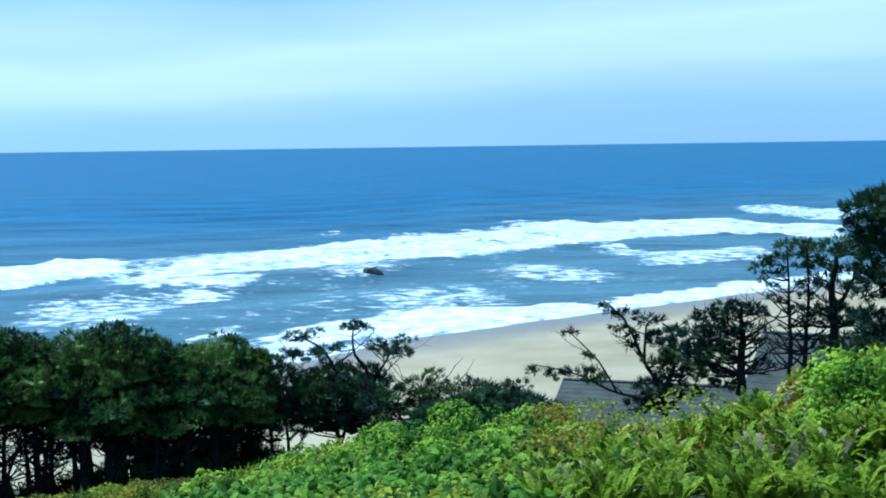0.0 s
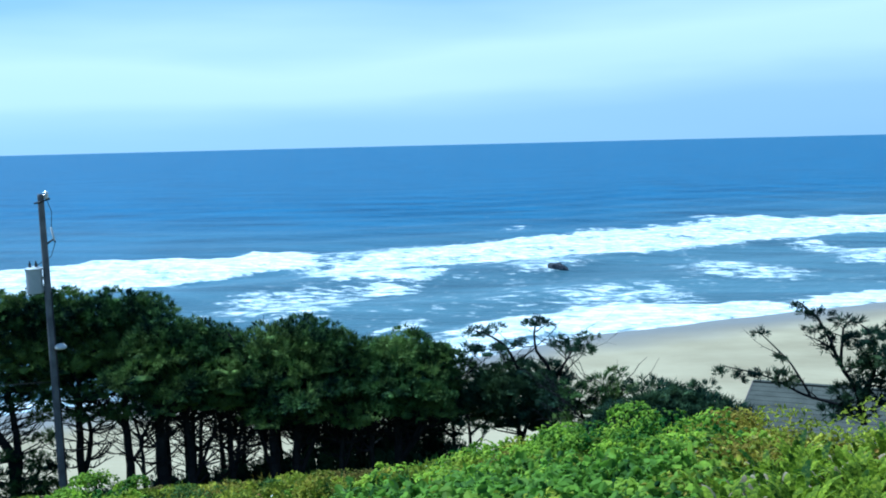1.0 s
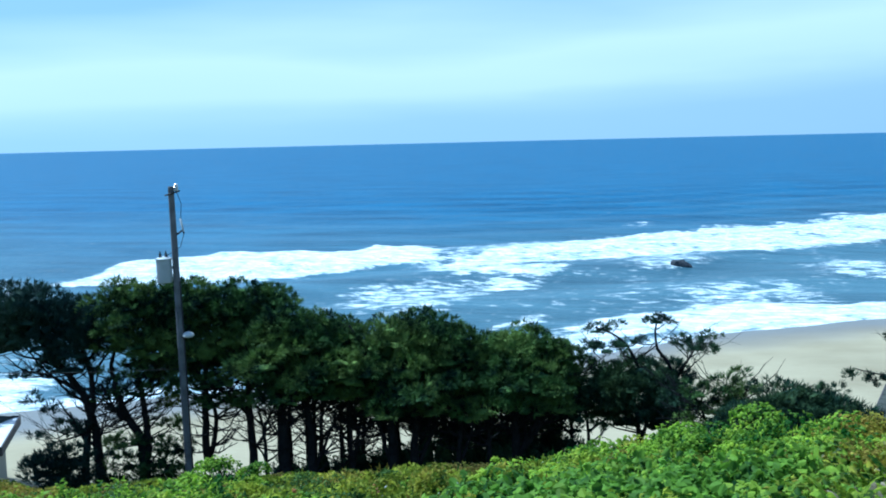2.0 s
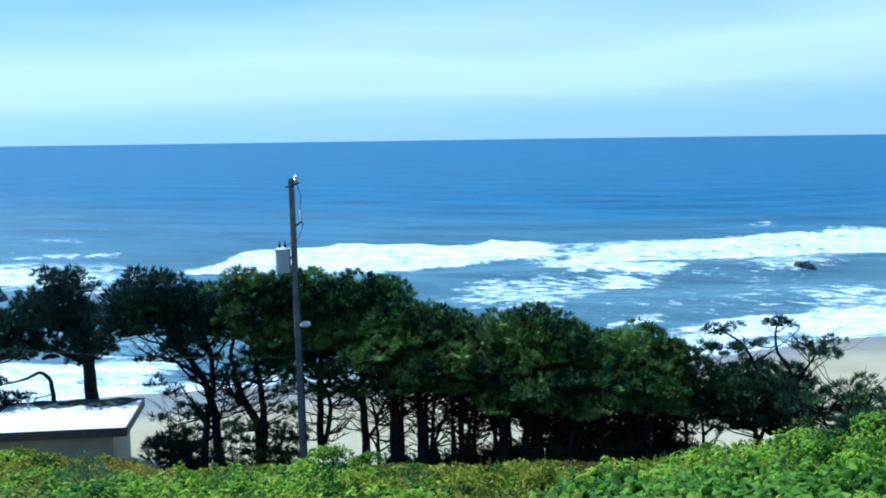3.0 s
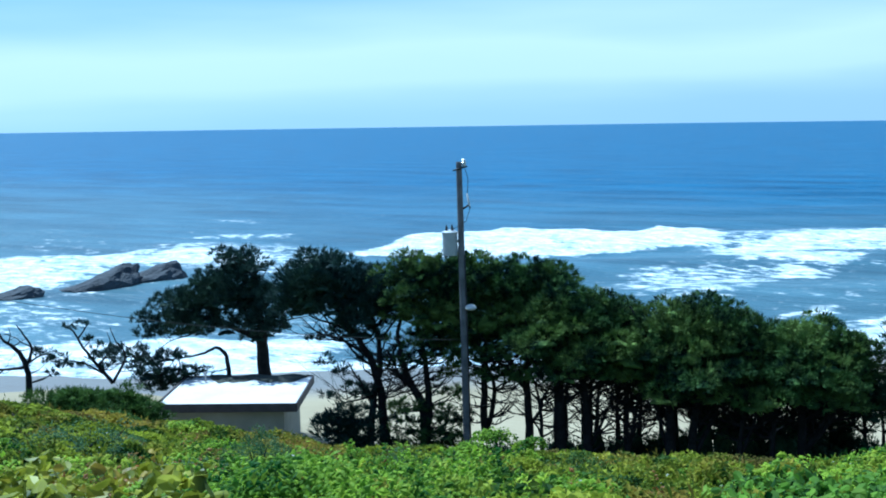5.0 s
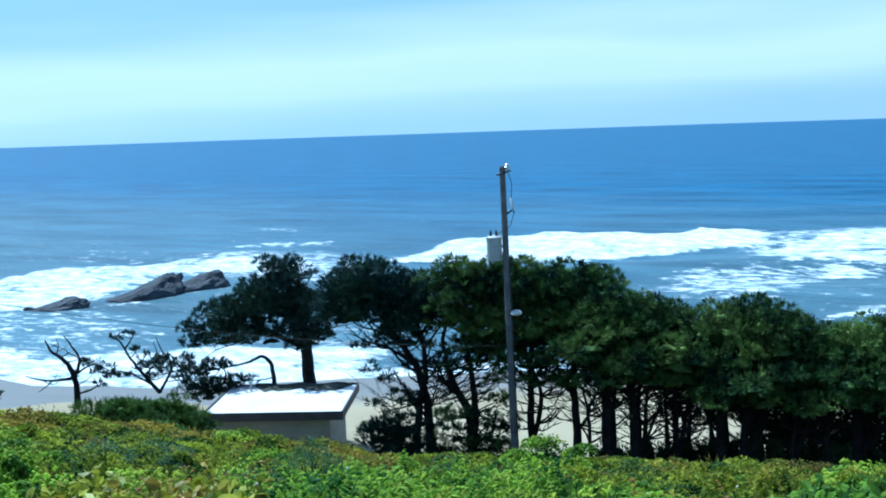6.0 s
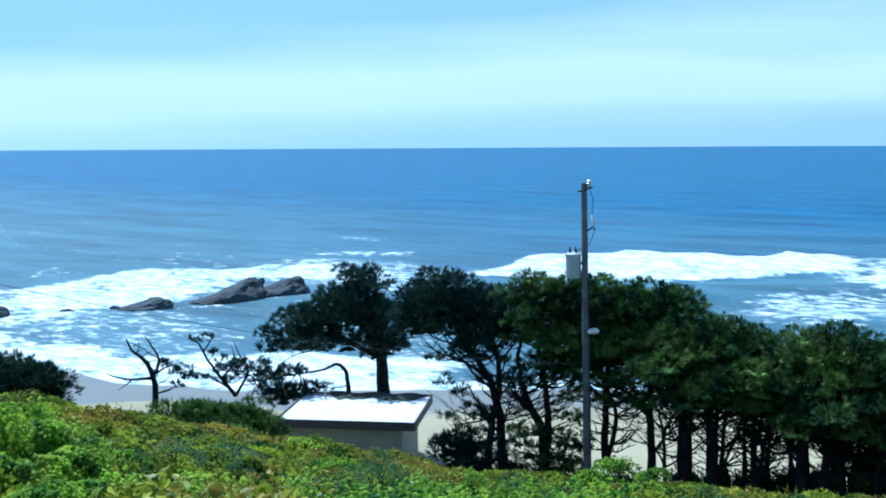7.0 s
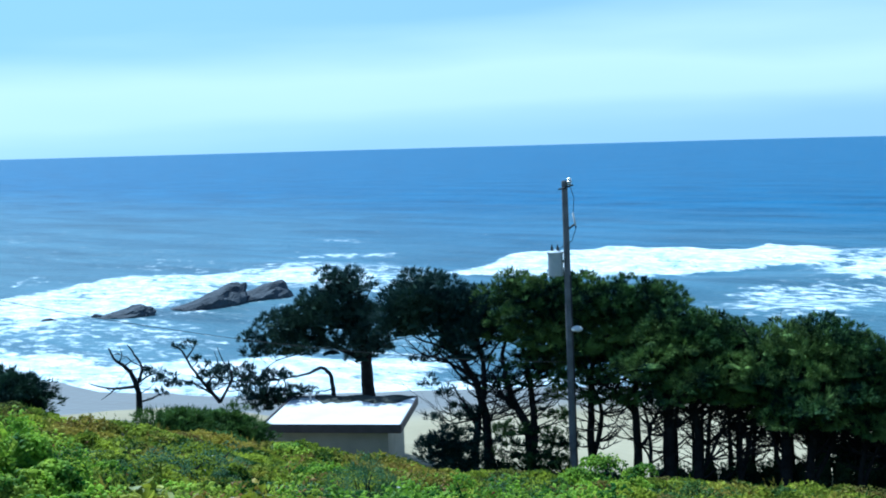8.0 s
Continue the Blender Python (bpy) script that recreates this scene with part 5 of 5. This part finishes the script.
# ---- grey-roofed houses beyond the near brow ----
def roofed_house(label, a, b, ridge_z, run, drop, wall_h, over=0.3):
    """House with a shingled gable roof. a, b: plan ends of the ridge; run: half width; drop: fall from ridge to eave."""
    a, b = Vector((*a, 0)), Vector((*b, 0))
    ln = (b - a).length
    turn = math.degrees(math.atan2(b.y - a.y, b.x - a.x))
    ez = ridge_z - drop
    base = ez - wall_h
    ob = thing("house", ((a.x + b.x) / 2, (a.y + b.y) / 2, base), label, "house", "grey-roofed houses", turn)
    body = bmesh.new()
    h = wall_h
    prof = [(-run + over, 0), (run - over, 0), (run - over, h + 0.05), (0, h + drop - 0.12), (-run + over, h + 0.05)]
    ends = [[body.verts.new((x, y, z)) for y, z in prof] for x in (-ln / 2 + over, ln / 2 - over)]
    body.faces.new(ends[0])
    body.faces.new(ends[1][::-1])
    for k in range(5):
        body.faces.new((ends[0][k], ends[1][k], ends[1][(k + 1) % 5], ends[0][(k + 1) % 5]))
    bmesh.ops.recalc_face_normals(body, faces=body.faces[:])
    part("wall", body, M["siding"], ob)
    rows = 11
    for side in (-1, 1):
        slab = bmesh.new()
        q = [slab.verts.new(p) for p in ((-ln / 2, 0, h + drop - 0.03), (ln / 2, 0, h + drop - 0.03), (ln / 2, side * run, h - 0.03), (-ln / 2, side * run, h - 0.03))]
        w = [slab.verts.new(v.co - Vector((0, 0, 0.1))) for v in q]
        slab.faces.new(q)
        slab.faces.new(w[::-1])
        for i in range(4):
            slab.faces.new((q[i], w[i], w[(i + 1) % 4], q[(i + 1) % 4]))
        bmesh.ops.recalc_face_normals(slab, faces=slab.faces[:])
        roof_side = part("roof", slab, M["shingle"], ob, "weathered grey shingle roof slope")
        for r in range(rows):
            t0, t1 = r / rows, (r + 1.06) / rows
            bm = bmesh.new()
            y0, y1 = side * run * t0, side * run * min(t1, 1.02)
            z0, z1 = h + drop - drop * t0, h + drop - drop * t1 + 0.012
            vs = [bm.verts.new(p) for p in ((-ln / 2, y0, z0), (ln / 2, y0, z0), (ln / 2, y1, z1), (-ln / 2, y1, z1))]
            lo = [bm.verts.new(v.co - Vector((0, 0, 0.03))) for v in vs]
            bm.faces.new(vs)
            bm.faces.new(lo[::-1])
            for i in range(4):
                bm.faces.new((vs[i], lo[i], lo[(i + 1) % 4], vs[(i + 1) % 4]))
            bmesh.ops.recalc_face_normals(bm, faces=bm.faces[:])
            part("shingle_course", bm, M["shingle"], roof_side)
    part("ridge_cap", block(ln, 0.25, 0.06, (0, 0, h + drop + 0.02)), M["shingle"], ob)
    for x in (-ln / 2, ln / 2):
        for side in (-1, 1):
            bm = block(0.05, math.hypot(run, drop), 0.18, (0, 0, 0), 0.01)
            bmesh.ops.rotate(bm, cent=(0, 0, 0), matrix=Matrix.Rotation(-side * math.atan2(drop, run), 3, "X"), verts=bm.verts)
            bmesh.ops.translate(bm, vec=(x, side * run / 2, h + drop / 2 - 0.07), verts=bm.verts)
            part("bargeboard", bm, M["fascia"], ob)
    return ob


roofed_house("low house with a weathered grey roof below the brow", spot(-6.3, 45.5), spot(-16.2, 44.8), eye_z(12.45, 45.2), 4.2, 1.1, 2.6)
roofed_house("grey-roofed house behind the thin trees", spot(-16.6, 40), spot(-27, 39.4), eye_z(9.75, 40), 4.6, 1.5, 3.2)


# ---- rocks in the surf ----
def rock(az, d, half, tall, skew, seed, turn=0.0, deep=0.55):
    """Tilted slab of rock: rises towards +x and overhangs at its tip."""
    x, y = spot(az, d)
    bm = bmesh.new()
    bmesh.ops.create_icosphere(bm, subdivisions=4, radius=1)
    for v in bm.verts:
        p = v.co.copy()
        n = noise.fractal(p * 1.6 + Vector((seed, 0, 0)), 0.9, 2.1, 5) * 0.22 + abs(noise.noise(p * 4.5 + Vector((0, seed, 0)))) * 0.10
        p *= 1 + n
        t = max(0.0, (p.x + 1) / 2)
        z = p.z * tall * ((0.25 + 0.75 * t ** 1.2) if skew else 1.0)
        v.co = Vector((p.x * half + max(0, p.z) * skew * half * 0.25, p.y * half * deep, z))
    ob = tagged(part("sea_rock", bm, M["rock"], None), "dark tilted rock standing in the white surf", "rock", "rocks in the surf")
    ob.matrix_basis = pose(x, y, -0.25 * tall * 0.5, 0, 0, az + turn)
    ob.data.polygons.foreach_set("use_smooth", [False] * len(ob.data.polygons))
    return ob


rock(48.0, 172, 6.3, 5.0, 1.0, 3.0, 12)
rock(45.8, 175, 6.2, 4.6, 1.0, 7.0, 15)
rock(52.1, 168, 4.3, 2.3, 0.6, 11.0, 8)
rock(59.4, 165, 3.6, 2.2, 0.0, 17.0)
rock(55.6, 166, 1.2, 0.7, 0.0, 19.0)
rock(53.4, 168, 0.8, 0.5, 0.0, 21.0)
rock(3.82, 201, 2.0, 1.3, 0.0, 23.0)
rock(4.5, 212, 0.5, 0.5, 0.0, 25.0)


# ---- ground cover on the near slope ----
def fronds(name, label, az, d, seed, n=11, tall=0.75, leaf="fern", group="sword ferns"):
    """A fern: arching upright fronds, each with two rows of narrow leaflets."""
    rng, rs = random.Random(seed), np.random.RandomState(seed)
    x0, y0 = spot(az, d)
    ob = thing(name, (x0, y0, float(land_z(x0, y0)) - 0.03), label, "fern", group)
    for k in range(n):
        a = 2 * math.pi * k / n + rng.uniform(-0.3, 0.3)
        h, out = tall * rng.uniform(0.7, 1.15), tall * rng.uniform(0.12, 0.5)
        t = np.linspace(0, 1, 20)
        line = np.stack([np.cos(a) * out * t ** 1.6, np.sin(a) * out * t ** 1.6, h * (t - 0.22 * t ** 4)], 1)
        way = unit(np.gradient(line, axis=0))
        side = unit(np.cross(way, np.tile([[math.cos(a), math.sin(a), 0.2]], (20, 1))) + 1e-5)
        wide = (np.sin(np.pi * np.clip(t * 0.93 + 0.1, 0, 1)) ** 0.7 * 0.046 * tall / 0.75)[2:]
        C = np.concatenate([line[2:], line[2:]])
        W = unit(np.concatenate([side[2:], -side[2:]]) + 0.45 * np.concatenate([way[2:], way[2:]]) + rs.normal(size=(36, 3)) * 0.08)
        face = np.cross(way, side)[2:]
        across = unit(np.cross(W, np.concatenate([face, face]))) * 0.024
        l = np.concatenate([wide, wide])[:, None] + 0.02
        v = np.stack([C, C + W * l * 0.4 + across, C + W * l, C + W * l * 0.4 - across], 1).reshape(-1, 3)
        f = np.arange(4 * 36).reshape(36, 4)
        stem = np.stack([line - side * 0.004, line + side * 0.004], 1).reshape(-1, 3)
        q = 2 * np.arange(19)[:, None] + np.array([0, 1, 3, 2])
        mesh_object("frond", np.concatenate([v, stem]), np.concatenate([f, q + len(v)]), M[leaf], ob)
    return ob


proto = [fronds("fern", "upright bright green sword fern on the slope", -8 - 3.2 * k, 9.5 + 0.5 * (k % 3), 201 + k, 12 + k, 0.42 + 0.06 * k) for k in range(5)]
dry = [fronds("fern", "withered grey-brown fern with curled fronds", -10 - 5 * k, 10.5, 211 + k, 4, 0.5, "dry", "withered ferns") for k in range(2)]


def strew(prototypes, n, a0, a1, d0, d1, seed):
    rng = random.Random(seed)
    for k in range(n):
        a, d = rng.uniform(a0, a1), math.sqrt(rng.uniform(d0 * d0, d1 * d1))
        x, y = spot(a, d)
        copy_thing(prototypes[k % len(prototypes)], pose(x, y, float(land_z(x, y)) + 0.05, rng.uniform(-8, 8), rng.uniform(-8, 8), rng.uniform(0, 360)))


strew(proto, 170, -25, -5.5, 7.3, 13.5, 301)
strew(dry, 34, -22, -6, 7.6, 12.5, 302)


def cover(name, label, leaf, n, a0, a1, d0, d1, size, seed, keep, rise=0.0, upright=0.45, aspect=0.8, grow=0.0, narrow=False, per=240, wide=0.5):
    """A spread of leafy clumps over the slope between two bearings and two distances: n leaves, per of them to a plant."""
    rs = np.random.RandomState(seed)
    m = n // per
    a, d = np.radians(rs.uniform(a0, a1, m)), np.sqrt(rs.uniform(d0 * d0, d1 * d1, m))
    x, y = -d * np.sin(a), d * np.cos(a)
    ok = keep(x, y, np.degrees(a), d) > rs.random(m)
    x, y, d = x[ok], y[ok], d[ok]
    m = len(x)
    tall = np.clip(0.28 + rise + 0.18 * wavy(x, y, 0.9, 2.0) + 0.22 * wavy(x, y, 2.1, 5.0) + rs.uniform(-0.2, 0.5, m) * rs.random(m), 0.1, 0.3 + 0.38 * np.clip((d - 6) / 5, 0, 1) + max(rise, 0)) * (1 - 0.4 * np.clip((d - 20) / 9, 0, 1))
    R = wide * rs.uniform(0.55, 1.6, m) * (1 + grow * 0.6 * np.clip((d - 12) / 18, 0, 1))
    dr = unit(rs.normal(size=(m, per, 3)).reshape(-1, 3)).reshape(m, per, 3)
    dr[:, :, 2] = np.abs(dr[:, :, 2])
    q = dr * (0.55 + 0.5 * rs.random((m, per, 1)) ** 0.5)
    gx, gy = x[:, None] + q[:, :, 0] * R[:, None], y[:, None] + q[:, :, 1] * R[:, None]
    C = np.stack([gx, gy, land_z(gx, gy) + tall[:, None] * (0.2 + 0.8 * q[:, :, 2])], 2).reshape(-1, 3)
    N = unit(dr.reshape(-1, 3) * 0.6 + rs.normal(size=(m * per, 3)) * upright + np.array([0.0, -0.1, 0.6]))
    s = size * rs.uniform(0.55, 1.4, m * per) * np.repeat(1 + grow * np.clip((d - 12) / 18, 0, 1), per)
    if narrow:
        v, f = blades(C, unit(N + rs.normal(size=N.shape) * 0.3), s * 2.6, s * 0.55, rs)
    else:
        v, f = flat_leaves(C, N, s, rs, aspect, plain=leaf in ("scrub", "shrub"), rounded=leaf in ("salal", "thimble"))
    return tagged(mesh_object(name, v, f, M[leaf]), label, "plants", kind="stuff")


def soft(v, a, b):
    return ease(a, b, v)


def broad_here(x, y, az, d):
    p = wavy(x, y, 0.55, 9.0)
    mid = soft(az, -7, -3) * soft(az, 17, 9) * soft(d, 26, 18)
    near = soft(az, 24, 31) * soft(d, 17, 11) * soft(p, -0.5, 0.1)
    left = soft(az, 51, 56) * soft(d, 24, 15)
    return np.clip(mid * (0.55 + 0.6 * soft(p, -0.4, 0.2)) + 0.8 * near + 0.8 * left + 0.22 * soft(p, 0.35, 0.6), 0, 1) * (1 - 0.9 * salal_here(az, d))


def salal_here(az, d):
    return soft(d, 14.5, 12) * soft(az, 41, 46)


def lace_here(x, y, az, d):
    return soft(az, 26, 30) * soft(az, 47, 42) * soft(d, 17, 14) * soft(wavy(x, y, 0.8, 4.0), -0.55, -0.1)


# where the brow scrub is brown and coloured darker for tree shade
def shaded_scrub_here(x, y, az, d):
    return soft(d, 19, 26) * soft(az, 5, 10) * (0.3 + 0.7 * soft(wavy(x, y, 0.35, 1.0), -0.4, 0.3))


cover("broadleaf_plants", "lush green broad-leaved plants on the slope", "thimble", 64000, -9, 15, 6.8, 15, 0.1, 401, broad_here, 0.0, upright=0.7, per=70, wide=0.36)
cover("broadleaf_plants", "lush light green broad-leaved plants on the slope", "broad", 52000, -9, 15, 13, 25, 0.11, 411, broad_here, 0.06, per=130, upright=0.6)
cover("broadleaf_plants", "light green broad-leaved plants among the scrub", "broad", 62000, 17, 66, 6.8, 32, 0.095, 402, broad_here, 0.12, grow=0.3, per=170)
cover("coastal_scrub", "low mixed green and rusty coastal scrub", "scrub", 170000, 8, 66, 6.8, 35, 0.086, 403, lambda x, y, a, d: (1 - 0.7 * broad_here(x, y, a, d)) * (1 - 0.6 * shaded_scrub_here(x, y, a, d)) * (1 - 0.95 * salal_here(a, d)), 0.02, grow=0.7, upright=0.7, aspect=0.6, wide=0.4)
cover("coastal_scrub", "low mixed green and rusty coastal scrub", "scrub", 60000, -6, 9, 6.5, 24, 0.07, 404, lambda x, y, a, d: 1 - 0.8 * broad_here(x, y, a, d), grow=0.6, upright=0.7, aspect=0.6)
cover("coastal_scrub", "low mixed green and rusty scrub between ferns", "scrub", 36000, -27, -6, 6.5, 20, 0.065, 409, lambda x, y, a, d: 0.03 + 0.85 * soft(d, 11, 14), -0.12, grow=0.6, upright=0.7, aspect=0.6)
cover("grass_blades", "thin green upright grass among the scrub", "scrub", 12000, 10, 66, 7, 34, 0.06, 406, lambda x, y, a, d: 0.35 + 0.5 * soft(wavy(x, y, 0.5, 3.0), 0.1, 0.5), 0.05, upright=0.4, narrow=True, per=22)
cover("flower_heads", "small pale flower heads above the leaves", "flower", 900, 0, 60, 8, 28, 0.04, 407, lambda x, y, a, d: soft(wavy(x, y, 0.8, 6.0), 0.1, 0.5), 0.2, per=3)
cover("brush", "dark brushy growth down the bank", "shrub", 48000, -27, 66, 24, 46, 0.13, 408, lambda x, y, a, d: soft(d, 46, 40) * (0.35 + 0.65 * soft(wavy(x, y, 0.45, 8.0), -0.3, 0.3)), -0.05, upright=0.7, wide=0.6)
cover("salal_leaves", "upright yellowish leathery leaves on the near slope", "salal", 17000, 40, 66, 6.8, 14.5, 0.125, 410, lambda x, y, a, d: salal_here(a, d), 0.12, upright=1.1, aspect=0.75, per=38, wide=0.22)
cover("broadleaf_plants", "lacy light green leafy plants on the near slope", "broad", 60000, 26, 47, 7.5, 17, 0.075, 413, lace_here, 0.2, upright=0.6, aspect=0.6, per=150, wide=0.3)
cover("withered_leaves", "scattered rusty withered leaves in the scrub", "rust", 5000, 18, 66, 7, 28, 0.07, 414, lambda x, y, a, d: 0.25 + 0.75 * soft(wavy(x, y, 0.7, 2.5), 0.1, 0.5), 0.16, upright=0.8, aspect=0.6, per=26, wide=0.2)
cover("heath", "brownish olive scrub along the brow, darkened for the shade of the trees", "heath", 56000, 6, 62, 17, 35, 0.10, 412, shaded_scrub_here, 0.0, upright=0.7, aspect=0.6)
cover("salal_leaves", "yellowish leathery leaves among the ferns", "salal", 5500, -26, -4, 10.5, 15, 0.09, 415, lambda x, y, a, d: 0.25 + 0.75 * soft(wavy(x, y, 0.8, 1.5), -0.3, 0.3), 0.02, upright=0.9, aspect=0.7, per=60, wide=0.32)
cover("coastal_scrub", "low green scrub close to the soil", "scrub", 60000, 20, 66, 11, 34, 0.095, 416, lambda x, y, a, d: 1 - 0.5 * salal_here(a, d), -0.1, grow=0.6, upright=0.6, aspect=0.7, wide=0.55)
cover("heath", "dark olive scrub below the brow, darkened for the shade of the trees", "heath", 30000, -6, 40, 22, 36, 0.11, 417, lambda x, y, a, d: 0.9, -0.12, upright=0.7, aspect=0.6, wide=0.6)
